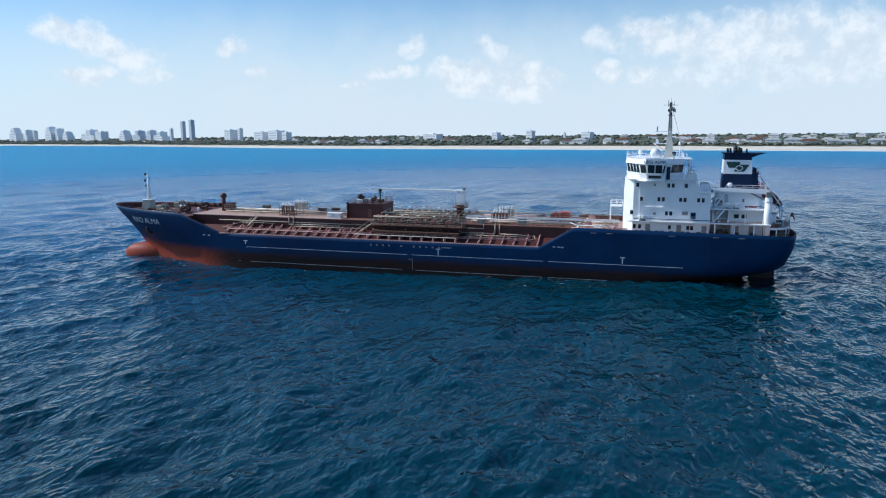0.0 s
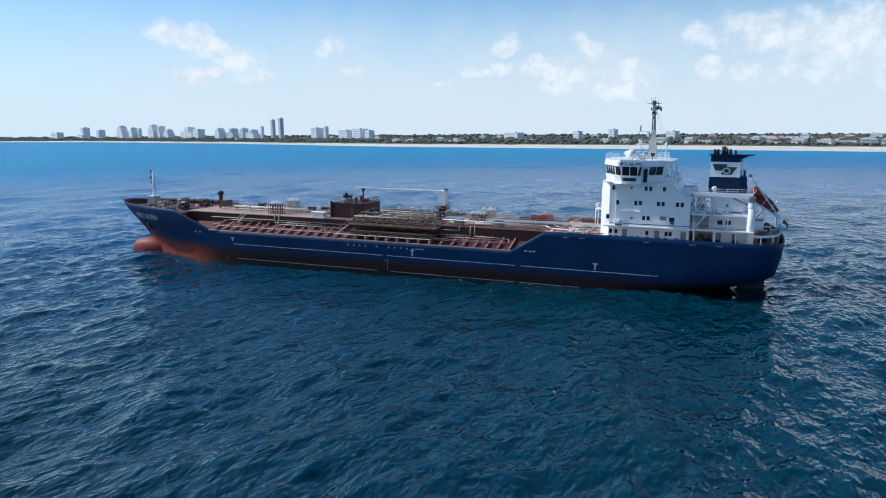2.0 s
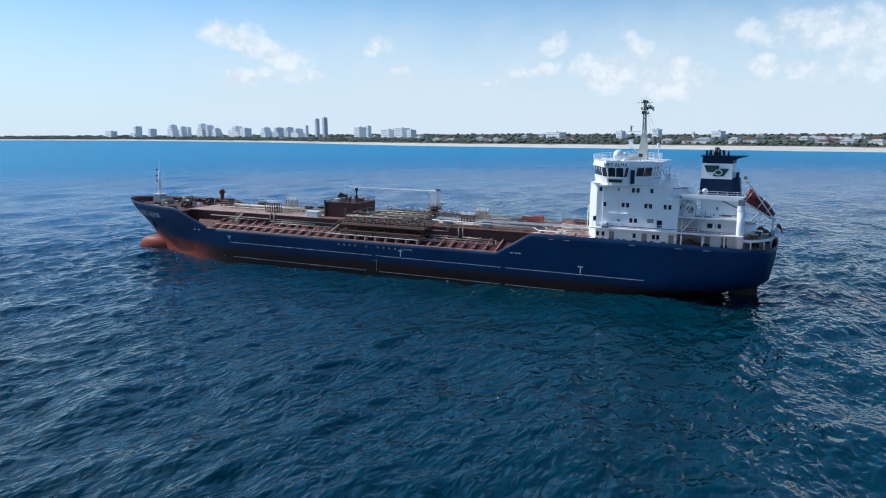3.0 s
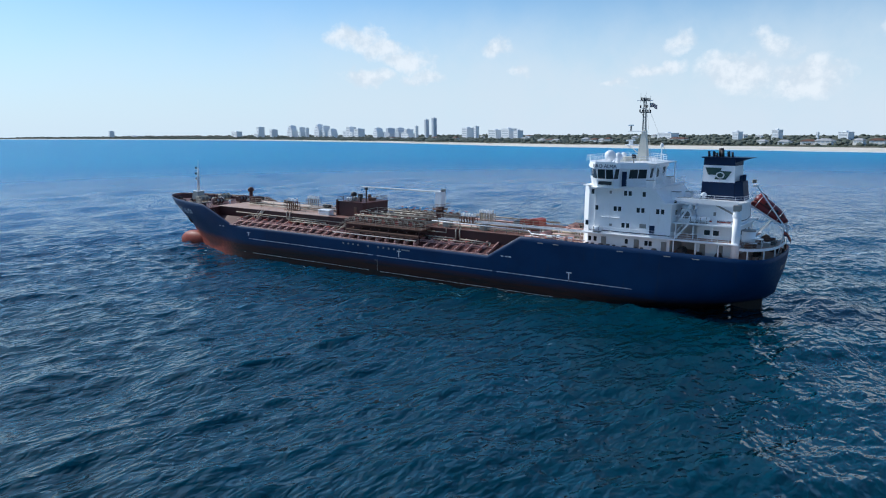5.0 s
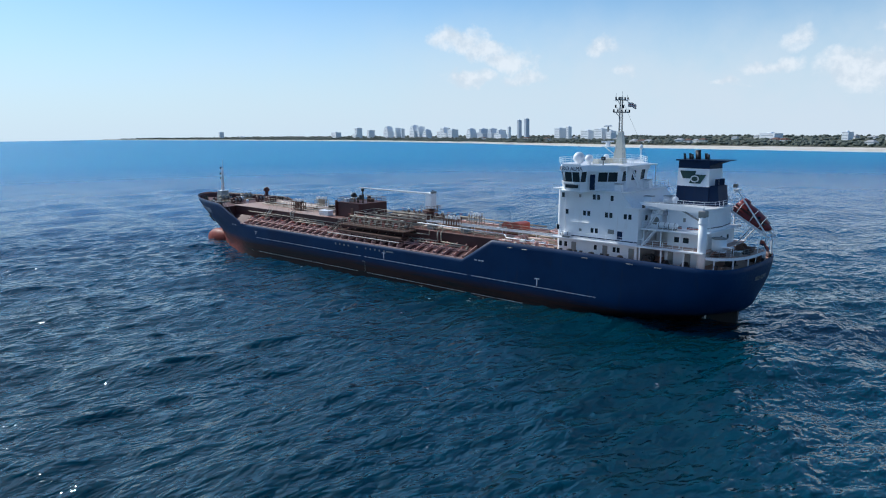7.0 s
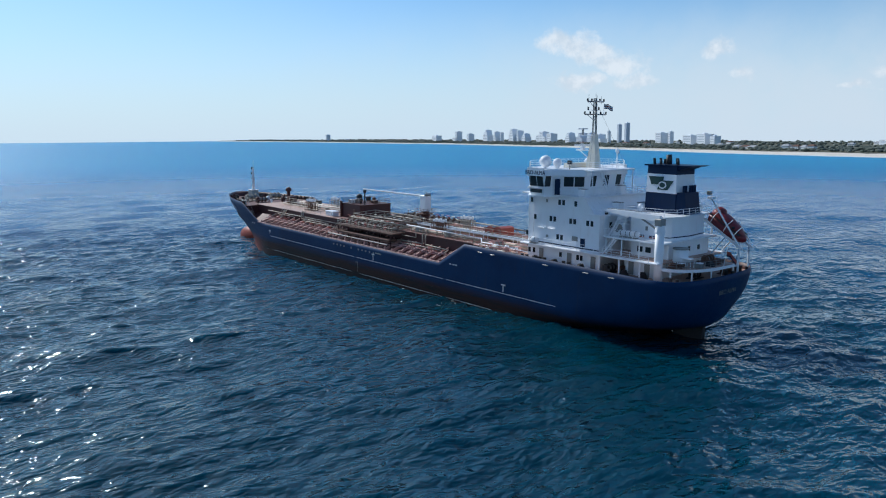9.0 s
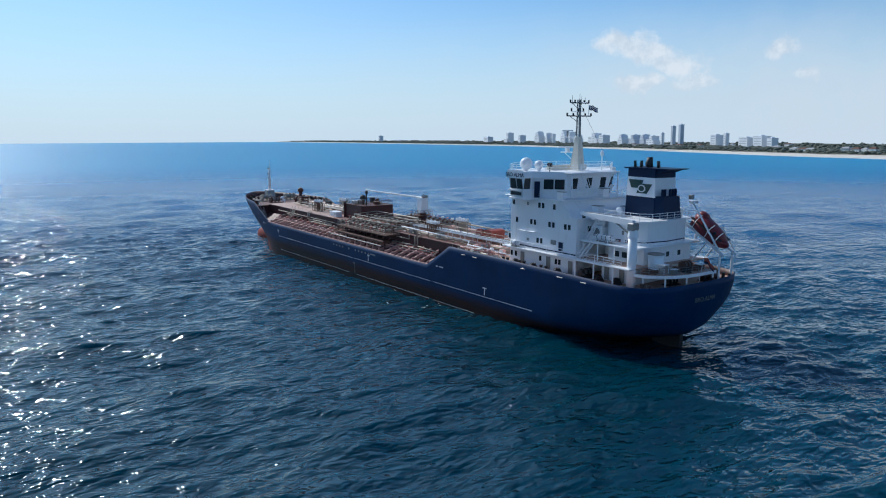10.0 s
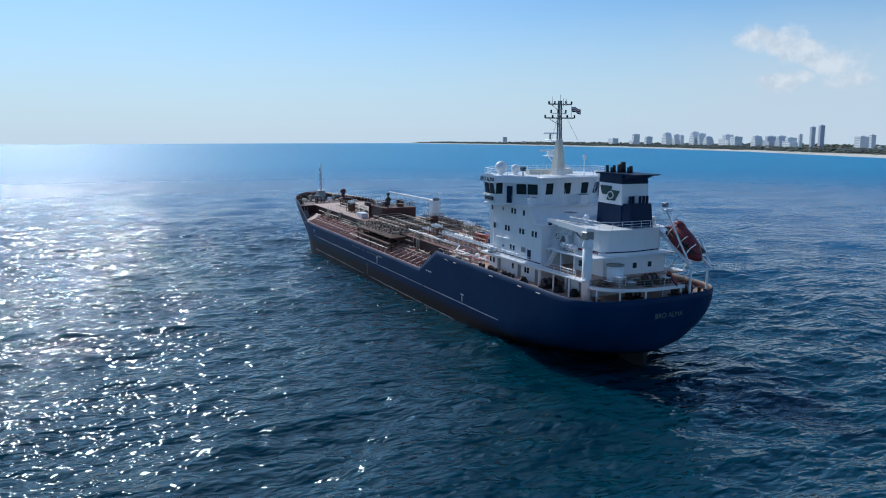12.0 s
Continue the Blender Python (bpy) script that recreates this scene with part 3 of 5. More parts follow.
part("lower_wall", prism(B(), grown(RING, -0.25), 20.3, 21.65, RING), WHITE, wheel)
part("window_wall", prism(B(), grown(RING, -0.25), 21.65, 23.4, grown(RING, 0.1)), WHITE, wheel)
part("fascia", prism(B(), grown(RING, 0.30), 23.4, 24.35, grown(RING, 0.12)), WHITE, wheel, "white eyebrow over the windows")
for s in (-1, 1):
    part("name_board", slab(B(), [(49.2, 23.3), (52.9, 23.3), (52.7, 24.55), (49.4, 24.55)], s * 10.2, s * 10.36), WHITE, wheel)
part("wing_floor", prism(B(), grown(RING, 0.05), 20.12, 20.3), WHITE, wheel)
part("bridge_deck", box(B(), (46.2, -8.0, 20.28), (59.3, 8.0, 20.42), 0.03), WHITE, wheel)


def raked_panes(p, q, count, gap=0.16, lo=21.72, hi=23.34, start=0.0, end=1.0):
    p, q = Vector((*p, 0)), Vector((*q, 0))
    p, q = p.lerp(q, start), p.lerp(q, end)
    along = (q - p).normalized()
    out = Vector((along.y, -along.x, 0))
    mid = (p + q) / 2 - Vector((51.0, 0, 0))
    if out.dot(mid) < 0:
        out = -out
    span = (q - p).length - 0.3
    wide = span / count
    for i in range(count):
        a = p + along * (0.15 + wide * i + gap / 2)
        b = p + along * (0.15 + wide * (i + 1) - gap / 2)
        bm = B()
        k0, k1 = -0.16, 0.10
        ring = [a + out * k0 + Vector((0, 0, lo)), b + out * k0 + Vector((0, 0, lo)), b + out * k1 + Vector((0, 0, hi)), a + out * k1 + Vector((0, 0, hi))]
        front = [bm.verts.new(v) for v in ring]
        back = [bm.verts.new(v - out * 0.12) for v in ring]
        bm.faces.new(front)
        bm.faces.new(back[::-1])
        for j in range(4):
            bm.faces.new((front[j], back[j], back[(j + 1) % 4], front[(j + 1) % 4]))
        part("pane", bm, GLASS, wheel, "raked dark bridge window")


for s in (-1, 1):
    for i, count, start, end in ((0, 4, 0, 1), (1, 1, 0, 1), (2, 2, 0, 1), (3, 1, 0, 1), (4, 2, 0.3, 0.98)):
        (ax, ay), (bx, by) = RING[i], RING[i + 1]
        raked_panes((ax, ay * -s), (bx, by * -s), count, 0.34 if i == 0 else 0.16, start=start, end=end)
    door = part("door", box(B(), (-0.42, -0.06, 20.45), (0.42, 0.06, 22.9), 0.03, Matrix.Translation((53.62, s * 8.05, 0)) @ pose(0, 0, 0, 0, 0, -s * 46)), NAVY, wheel, "dark open wheelhouse door")
    part("lower_rail", rod(B(), (49.4, s * 10.15, 21.5), (52.7, s * 10.15, 21.5), 0.06), WHITE, wheel)
raked_panes(RING[0], RING[11], 5)
raked_panes(RING[5], RING[6], 3, 1.9)
part("roof_overhang", box(B(), (56.4, -5.3, 24.08), (58.1, 5.3, 24.3), 0.04), WHITE, wheel)
for y in (-5.0, 5.0):
    part("overhang_post", rod(B(), (57.9, y, 20.4), (57.9, y, 24.1), 0.09, seg=8), WHITE, wheel)
part("lower_pane", box(B(), (49.9, -10.12, 20.75), (52.2, -9.9, 21.3), 0.03), GLASS, wheel, "low window strip under the wing")
lettering("ship_name", "BRO ALMA", 0.85, NAVY, wheel, lambda u, v, w: Vector((51.05 + u, -10.37 - w, 23.55 + v)), 0.03)
railing([(46.0, -6.1, 24.35), (49.3, -9.8, 24.35), (52.4, -9.8, 24.35), (53.2, -8.2, 24.35), (56.4, -4.8, 24.35), (56.4, 4.8, 24.35), (52.4, 9.8, 24.35), (49.3, 9.8, 24.35), (45.6, 3.6, 24.35), (45.6, -3.6, 24.35), (46.0, -6.1, 24.35)], 1.0, "white railing round the wheelhouse top", 1.7)
railing([(53.6, -7.9, 20.42), (58.9, -7.9, 20.42), (58.9, 7.9, 20.42)], 1.0, "white railing on the bridge deck", 1.5)
railing([(59.6, -7.7, 18.08), (62.0, -7.7, 18.08), (62.0, 7.7, 18.08)], 1.0, "white railing on the boat deck", 1.5)
for at, r in (((51.0, -8.0, 24.35), 0.95), ((51.6, -5.9, 24.35), 0.7), ((48.2, 5.5, 24.35), 0.5)):
    dome = thing("satellite_dome", at, "white satellite dome on a short pedestal", "antenna", "satellite domes")
    part("pedestal", rod(B(), at, Vector(at) + Vector((0, 0, 0.35)), 0.34, 0.3, 10), WHITE, dome)
    part("radome", ball(B(), Vector(at) + Vector((0, 0, 0.3 + r * 0.85)), r, 1, 1, 1.0, 16, 10), WHITE, dome, "", True)
searchlight = thing("searchlight", (54.5, -6.4, 24.35), "small dark searchlight on the wheelhouse top", "searchlight")
part("stand", rod(B(), (54.5, -6.4, 24.3), (54.5, -6.4, 25.2), 0.1), GREY, searchlight)
part("lamp_body", rod(B(), (54.2, -6.5, 25.4), (54.8, -6.3, 25.4), 0.3, seg=10), BLACK, searchlight)
whip = thing("antenna_post", (55.9, 3.4, 24.3), "white antenna post on the wheelhouse top", "antenna")
part("pole", rod(B(), (55.9, 3.4, 24.3), (55.9, 3.4, 26.6), 0.09), WHITE, whip)
part("radome", ball(B(), (55.9, 3.4, 27.0), 0.3, 1, 1, 1.5), WHITE, whip, "", True)
locker = thing("deck_locker", (52, -2, 24.35), "low cream locker on the wheelhouse top", "locker")
part("body", box(B(), (50.8, -3.6, 24.35), (52.0, 4.2, 25.1), 0.06), CREAM, locker)

# ---- radar mast ----
mast = thing("radar_mast", (53.7, 0.3, 24.3), "white radar mast with crosstrees, lights and scanners", "mast")
part("mast_foot", prism(B(), [(52.8, -0.55), (54.6, -0.55), (54.6, 1.05), (52.8, 1.05)], 24.3, 29.6, [(53.4, -0.1), (54.1, -0.1), (54.1, 0.6), (53.4, 0.6)]), CREAM, mast, "tapered cream mast foot with rust runs")
part("radar_platform", box(B(), (50.6, -0.5, 27.0), (53.2, 1.1, 27.15), 0.02), WHITE, mast)
part("bracket", rod(B(), (50.8, 0.3, 27.0), (53.0, 0.3, 25.6), 0.09), WHITE, mast)
part("radar_platform", box(B(), (50.9, -0.3, 29.4), (53.8, 0.9, 29.52), 0.02), WHITE, mast)
part("radar_scanner", box(B(), (51.2, -1.6, 27.75), (51.5, 2.2, 28.0), 0.04), WHITE, mast, "bar-shaped radar scanner")
part("scanner_motor", box(B(), (51.1, 0.0, 27.15), (51.7, 0.6, 27.75), 0.05), WHITE, mast)
part("radar_scanner", box(B(), (51.2, -0.9, 30.35), (51.4, 1.5, 30.55), 0.04), WHITE, mast)
part("scanner_motor", rod(B(), (51.3, 0.3, 29.5), (51.3, 0.3, 30.4), 0.16), GREY, mast)
for dx, dy in ((-0.28, -0.1), (0.28, -0.1), (0, 0.4)):
    part("pole", rod(B(), (53.75 + dx, 0.2 + dy, 29.5), (53.65 + dx * 0.6, 0.2 + dy * 0.8, 35.20), 0.13, 0.1), GREY, mast)
for k in range(9):
    part("rung", rod(B(), (53.45, 0.15, 29.9 + 0.5 * k), (54.0, 0.15, 29.9 + 0.5 * k), 0.035, seg=5), GREY, mast)
for z, half in ((32.70, 2.6), (34.70, 2.0)):
    part("crosstree", rod(B(), (53.7, 0.3 - half, z), (53.7, 0.3 + half, z), 0.1), GREY, mast)
    part("yard_plate", box(B(), (53.2, -0.7, z - 0.05), (54.4, 1.3, z + 0.06), 0.02), GREY, mast)
    part("yard_brace", rod(B(), (53.7, 0.3 - half * 0.8, z), (53.7, 0.1, z - 1.0), 0.05, seg=5), GREY, mast)
    for k in range(5):
        y = 0.3 - half + half * 2 * k / 4
        part("navigation_light", rod(B(), (53.7, y, z), (53.7, y, z + 0.45), 0.13, seg=8), BLACK, mast, "black navigation lantern")
part("crosstree", rod(B(), (52.2, 0.3, 34.70), (55.0, 0.3, 34.70), 0.07), WHITE, mast)
for x, y, top in ((53.7, 0.3, 36.10), (53.2, -0.8, 35.80), (53.2, 1.2, 35.70), (54.3, 0.9, 35.50)):
    part("whip_aerial", rod(B(), (x, y, 34.40), (x, y, top), 0.05, 0.02, 5), GREY, mast)
for x, y in ((53.3, -1.0), (53.3, 1.6), (54.2, -0.4)):
    part("navigation_light", rod(B(), (x, y, 33.40), (x, y, 33.90), 0.13, seg=8), BLACK, mast)
    part("lamp_arm", rod(B(), (x, y, 33.40), (53.7, 0.3, 33.30), 0.04, seg=5), WHITE, mast)
part("stay", rod(B(), (53.8, 0.3, 34.60), (56.8, -4.5, 24.6), 0.02, seg=4), GREY, mast)
part("stay", rod(B(), (53.8, 0.3, 34.60), (56.8, 4.5, 24.6), 0.02, seg=4), GREY, mast)


def flag(at, size, stripes, label, pole=None, down=0.15):
    ob = thing("flag", at, label, "flag", "ship flags")
    n = 14
    rows = len(stripes)
    for k, mat in enumerate(stripes):
        bm = B()
        cells = []
        for i in range(n + 1):
            u = i / n
            x = at[0] + size * 0.75 * u
            y = at[1] + size * 0.62 * u + 0.14 * size * math.sin(u * 7.0)
            z = at[2] - down * size * u * u - size * 0.05 * math.sin(u * 9)
            t0, t1 = z - size * 0.55 * k / rows, z - size * 0.55 * (k + 1) / rows
            cells.append([bm.verts.new(c) for c in ((x, y, t0), (x, y, t1), (x + 0.012, y - 0.014, t1), (x + 0.012, y - 0.014, t0))])
        for a, b in zip(cells, cells[1:]):
            for j in range(4):
                bm.faces.new((a[j], b[j], b[(j + 1) % 4], a[(j + 1) % 4]))
        part("cloth_stripe", bm, mat, ob)
    if pole:
        part("flagpole", rod(B(), pole[0], pole[1], 0.05, 0.035), WHITE, ob)
    return ob


flag((53.75, 2.3, 34.40), 1.35, (GREY, LETTER, REDP, LETTER, NAVY), "small striped courtesy flag on the mast yard", ((53.75, 2.3, 32.70), (53.75, 2.3, 34.50)), 0.3)
flag((77.2, 0.6, 13.9), 1.35, (REDP, REDP, NAVY), "red ensign drooping from the stern staff", ((76.6, 0.6, 10.0), (77.3, 0.6, 14.3)), 0.9)

# ---- engine casing and funnel ----
casing = thing("engine_casing", (67, 0, 9.75), "white engine casing tiers behind the deckhouse", "deckhouse")
part("poop_wall", box(B(), (65.6, -6.4, 9.75), (71.2, 6.4, 12.2)), WHITE, casing)
part("core_wall", box(B(), (61.7, -1.5, 9.75), (65.6, 6.4, 14.75)), WHITE, casing)
part("lower_wall", box(B(), (65.1, -4.6, 12.4), (71.4, 5.6, 14.75)), WHITE, casing)
UP = [(64.9, -4.6), (70.4, -4.6), (71.1, -3.6), (71.6, 0.0), (71.1, 4.6), (69.6, 5.6), (64.9, 5.6)]
part("upper_wall", prism(B(), UP, 15.0, 18.2), WHITE, casing)
part("middle_deck", box(B(), (61.7, -6.9, 14.75), (72.0, 6.9, 15.0), 0.04), WHITE, casing)
part("roof", prism(B(), grown(UP, 0.0)[:1] + [(x + (0.4 if x > 68 else -0.6), y * 1.12) for x, y in UP[1:-1]] + [(64.3, 6.2), (64.3, -5.2)], 18.2, 18.4), WHITE, casing)
part("stripe", prism(B(), [(x + (0.012 if x > 68 else -0.012), y * 1.004) for x, y in UP], 15.35, 15.5), NAVY, casing)
part("door", box(B(), (67.3, -4.68, 15.1), (68.1, -4.58, 16.9), 0.04), WHITE, casing)
part("notice_board", box(B(), (67.5, -4.72, 16.2), (67.9, -4.66, 16.8)), GREY, casing)
for x in (66.2, 67.6):
    part("window", box(B(), (x, -4.67, 13.0), (x + 0.9, -4.56, 13.8), 0.04), GLASS, casing)
for x in (66.1, 68.8):
    part("door", box(B(), (x, -6.47, 9.85), (x + 0.9, -6.38, 11.75), 0.04), GREY, casing)
for y in (-2.2, 0.5, 3.0):
    part("window", box(B(), (71.35, y - 0.3, 13.2), (71.47, y + 0.3, 13.9), 0.03), GLASS, casing)
for x in (62.2, 65.0, 68.0, 71.2):
    part("pillar", rod(B(), (x, -6.7, 12.4), (x, -6.7, 14.8), 0.1, seg=8), WHITE, casing)
railing([(61.9, -6.8, 15.0), (71.8, -6.8, 15.0), (71.8, -4.8, 15.0)], 1.05, "white railing on the casing's middle deck", 1.6)
railing([(64.4, -5.1, 18.4), (70.8, -5.1, 18.4), (71.9, -3.8, 18.4), (72.0, 5.4, 18.4)], 1.05, "white railing round the casing top", 1.6)
catwalk = thing("link_bridge", (62.7, -3, 17.9), "white walkway from deckhouse to casing top", "walkway")
part("plate", box(B(), (61.7, -5.2, 18.1), (64.3, -2.6, 18.22), 0.02), WHITE, catwalk)
part("beam", box(B(), (61.7, -5.3, 17.8), (64.9, -5.15, 18.15)), WHITE, catwalk)


def ship_stairs(p, q, wide, label, mat=WHITE, group="ship stairs"):
    """An inclined ladder from its foot p to its head q; wide: its width vector."""
    p, q, wide = Vector(p), Vector(q), Vector(wide)
    ob = thing("inclined_ladder", p, label, "stairs", group)
    for w in (wide * 0, wide):
        part("stringer", rod(B(), p + w, q + w, 0.09, seg=4), mat, ob)
        up = Vector((0, 0, 0.95))
        part("handrail", run(B(), [p + w, p + w + up, q + w + up, q + w], 0.035, 5), mat, ob)
    n = max(3, round(abs(q.z - p.z) / 0.24))
    first = None
    for i in range(1, n):
        at = p.lerp(q, i / n)
        if first is None:
            tread = part("tread", rod(B(), at, at + wide, 0.07, seg=4), mat, ob)
            first = at
        else:
            again(tread, at - first)
    return ob


ship_stairs((62.4, -6.4, 15.0), (64.3, -6.4, 18.2), (0, 0.8, 0), "white inclined ladder beside the casing")
ship_stairs((62.3, -7.5, 12.42), (64.3, -7.5, 14.9), (0, 0.8, 0), "white inclined ladder beside the casing")
ship_stairs((58.6, -6.9, 18.1), (57.0, -6.9, 20.35), (0, 0.8, 0), "white inclined ladder beside the deckhouse")

funnel = thing("funnel", (67, 1.5, 18.3), "navy and white ship's funnel with a painted emblem", "funnel")
FP = [(64.1, -0.3), (69.5, -0.6), (69.9, 3.7), (64.1, 3.5)]


def lean(k):
    return [(66.8 + (x - 66.8) * (1 - k), 1.6 + (y - 1.6) * (1 - k)) for x, y in FP]


part("lower_casing", prism(B(), lean(0), 18.3, 21.3, lean(0.03)), NAVY, funnel, "navy blue lower casing")
part("white_band", prism(B(), lean(0.03), 21.3, 24.05, lean(0.06)), WHITE, funnel, "white band")
part("top_casing", prism(B(), lean(0.06), 24.05, 25.2, lean(0.075)), NAVY, funnel, "navy blue top casing")
part("spoiler", prism(B(), [(64.0, -0.7), (71.2, -0.4), (71.2, 3.9), (64.0, 3.8)], 25.2, 25.4, [(64.0, -0.7), (71.9, -0.4), (71.9, 3.9), (64.0, 3.8)]), NAVY, funnel, "sharp navy spoiler plate")
part("spoiler_bracket", slab(B(), [(68.9, 25.2), (71.0, 25.2), (68.9, 24.4)], -0.2, 3.4), NAVY, funnel)
part("aft_trunk", prism(B(), [(69.4, -0.45), (71.0, -0.1), (71.0, 3.6), (69.6, 3.75)], 18.3, 21.5, [(69.3, -0.35), (70.6, 0), (70.6, 3.5), (69.5, 3.6)]), NAVY, funnel)
for x, y, r, z in ((64.9, 0.6, 0.2, 25.8), (65.5, 1.3, 0.2, 25.8), (66.5, 1.9, 0.42, 26.3), (67.0, 0.9, 0.26, 26.0), (67.6, 2.4, 0.24, 25.8), (65.2, 2.8, 0.2, 25.6), (68.5, 1.2, 0.18, 25.7), (66.3, 0.2, 0.18, 25.6)):
    p = part("exhaust_pipe", rod(B(), (x, y, 25.35), (x - 0.1, y, z + 0.5), r, seg=10), BLACK, funnel, "sooty black exhaust pipe", True)
for y in (0.25, 0.75, 1.9, 2.5, 3.1):
    part("vent_pipe", rod(B(), (70.2, y, 21.4), (70.2, y, 22.5), 0.19, seg=8), NAVY, funnel)
# the emblem: a dark green slanted shape with a ring
def emblem(ring, out, mat, name):
    bm = B()
    k = lambda z: -0.30 + 0.02 * (z - 21.3)
    ring = [(66.7 + 1.3 * (x - 66.6), 22.75 + 1.3 * (z - 22.1)) for x, z in ring]
    a = [bm.verts.new((x, k(z) - (x - 64.1) * 0.05 - out, z)) for x, z in ring]
    b = [bm.verts.new((x, k(z) - (x - 64.1) * 0.05 + 0.1, z)) for x, z in ring]
    bm.faces.new(a)
    bm.faces.new(b[::-1])
    for i in range(len(a)):
        j = (i + 1) % len(a)
        bm.faces.new((a[i], b[i], b[j], a[j]))
    part(name, bm, mat, funnel)


emblem([(65.0, 22.8), (67.0, 22.8), (66.9, 22.4), (68.3, 22.4), (67.6, 21.35), (66.2, 21.35), (66.45, 21.9), (65.4, 21.9)], 0.06, GREEN, "emblem")
emblem([(66.9 + 0.55 * math.cos(a * 0.393), 21.88 + 0.42 * math.sin(a * 0.393)) for a in range(16)], 0.09, LETTER, "emblem_ring")
emblem([(66.9 + 0.38 * math.cos(a * 0.393), 21.88 + 0.28 * math.sin(a * 0.393)) for a in range(16)], 0.12, GREEN, "emblem_disc")

# ---- stern gear ----
davit = thing("provision_crane", (71.8, -7.5, 9.75), "white provision crane post with its stowed jib", "crane")
part("post", rod(B(), (71.8, -7.5, 9.6), (71.8, -7.5, 16.6), 0.62, seg=18), WHITE, davit, "", True)
part("slewing_head", rod(B(), (71.8, -7.5, 16.6), (71.8, -7.5, 17.6), 0.75, 0.55, 14), WHITE, davit)
part("cab_frame", box(B(), (71.2, -8.1, 17.5), (72.3, -6.9, 18.5), 0.1), GREY, davit)
bm = B()
for (x0, y0, h0), (x1, y1, h1) in zip([(71.8, -7.5, 0.42), (66.5, -6.95, 0.36)], [(66.5, -6.95, 0.36), (61.3, -6.4, 0.2)]):
    ends = [bm.verts.new((x, y + dy, 18.45 + (71.8 - x) * 0.03 + dz)) for x, y, h in ((x0, y0, h0), (x1, y1, h1)) for dy, dz in ((-0.25, -h), (0.25, -h), (0.25, h), (-0.25, h))]
    for f in ((0, 1, 2, 3), (7, 6, 5, 4), (0, 4, 5, 1), (1, 5, 6, 2), (2, 6, 7, 3), (3, 7, 4, 0)):
        bm.faces.new([ends[i] for i in f])
part("jib", bm, WHITE, davit, "white box-girder jib")
part("hoist_wire", rod(B(), (71.6, -7.5, 19.3), (62.0, -6.45, 19.0), 0.04), GREY, davit)
part("ram", rod(B(), (71.4, -7.5, 16.9), (68.5, -7.2, 18.2), 0.14), GREY, davit)
part("hook_block", box(B(), (61.6, -6.6, 17.9), (62.0, -6.2, 18.5), 0.05), BLACK, davit)

mooring = thing("aft_gallery", (74.5, -2, 11.2), "white curved gallery over the mooring deck", "gallery deck")
lip = [(72.4, -7.6)] + [(72.6 + 4.4 * math.sin(a * 0.131), -7.6 + (7.4) * (1 - math.cos(a * 0.131))) for a in range(1, 13)] + [(77.0, 4.0), (72.4, 4.0)]
part("deck_plate", prism(B(), lip, 11.35, 11.75), WHITE, mooring)
part("deck_cover", prism(B(), [(74 + (x - 74) * 0.96, y * 0.96) for x, y in lip], 11.75, 11.79), DECK, mooring)
for x, y in ((73.6, -7.2), (75.6, -5.2), (76.6, -2.0), (76.7, 3.6)):
    part("pillar", rod(B(), (x, y, 9.8), (x, y, 11.4), 0.12, seg=8), WHITE, mooring)
railing([(73.0, -7.4, 11.75), (75.2, -6.0, 11.75), (76.5, -3.5, 11.75), (76.9, 0.0, 11.75), (76.9, 3.9, 11.75)], 1.0, "grey railing round the aft gallery", 1.3, GREY)
tank = thing("storage_tank", (72.6, -3.4, 12.4), "white upright tank behind the casing", "tank")
part("shell", rod(B(), (72.9, -3.9, 11.8), (72.9, -3.9, 14.1), 1.05, seg=20), WHITE, tank, "", True)
part("lid", rod(B(), (72.9, -3.9, 14.1), (72.9, -3.9, 14.25), 1.12, seg=20), GREY, tank)


def winch(at, label, mat=RUST, name="mooring_winch", s=1.0):
    x, y, z = at
    ob = thing(name, at, label, "winch", "mooring winches")
    part("base_frame", box(B(), (x - 1.0 * s, y - 1.7 * s, z), (x + 1.0 * s, y + 1.7 * s, z + 0.2), 0.03), mat, ob)
    part("drum", rod(B(), (x, y - 1.0 * s, z + 0.95 * s), (x, y + 0.9 * s, z + 0.95 * s), 0.45 * s, seg=14), GREY, ob, "rope-wound drum")
    for d in (-1.05, 0.0, 0.95):
        part("flange", rod(B(), (x, y + (d - 0.05) * s, z + 0.95 * s), (x, y + (d + 0.05) * s, z + 0.95 * s), 0.8 * s, seg=16), mat, ob)
    part("warping_head", rod(B(), (x, y + 1.3 * s, z + 0.95 * s), (x, y + 1.85 * s, z + 0.95 * s), 0.32 * s, 0.26 * s, 12), GREY, ob)
    part("gearbox", box(B(), (x - 0.55 * s, y - 1.6 * s, z + 0.2), (x + 0.55 * s, y - 1.1 * s, z + 1.5 * s), 0.06), mat, ob)
    part("motor", rod(B(), (x + 0.5 * s, y - 1.4 * s, z + 0.8 * s), (x + 1.2 * s, y - 1.4 * s, z + 0.8 * s), 0.28 * s, seg=10), mat, ob)
    return ob


def bollard(at, label, mat=BLACK):
    x, y, z = at
    ob = thing("bollard", at, label, "bollard", "mooring bollards")
    part("base_plate", box(B(), (x - 0.9, y - 0.35, z), (x + 0.9, y + 0.35, z + 0.12), 0.03), mat, ob)
    for d in (-0.5, 0.5):
        part("bitt", rod(B(), (x + d, y, z + 0.1), (x + d, y, z + 0.9), 0.24, seg=12), mat, ob)
        part("cap", rod(B(), (x + d, y, z + 0.9), (x + d, y, z + 1.0), 0.3, seg=12), mat, ob)
    return ob


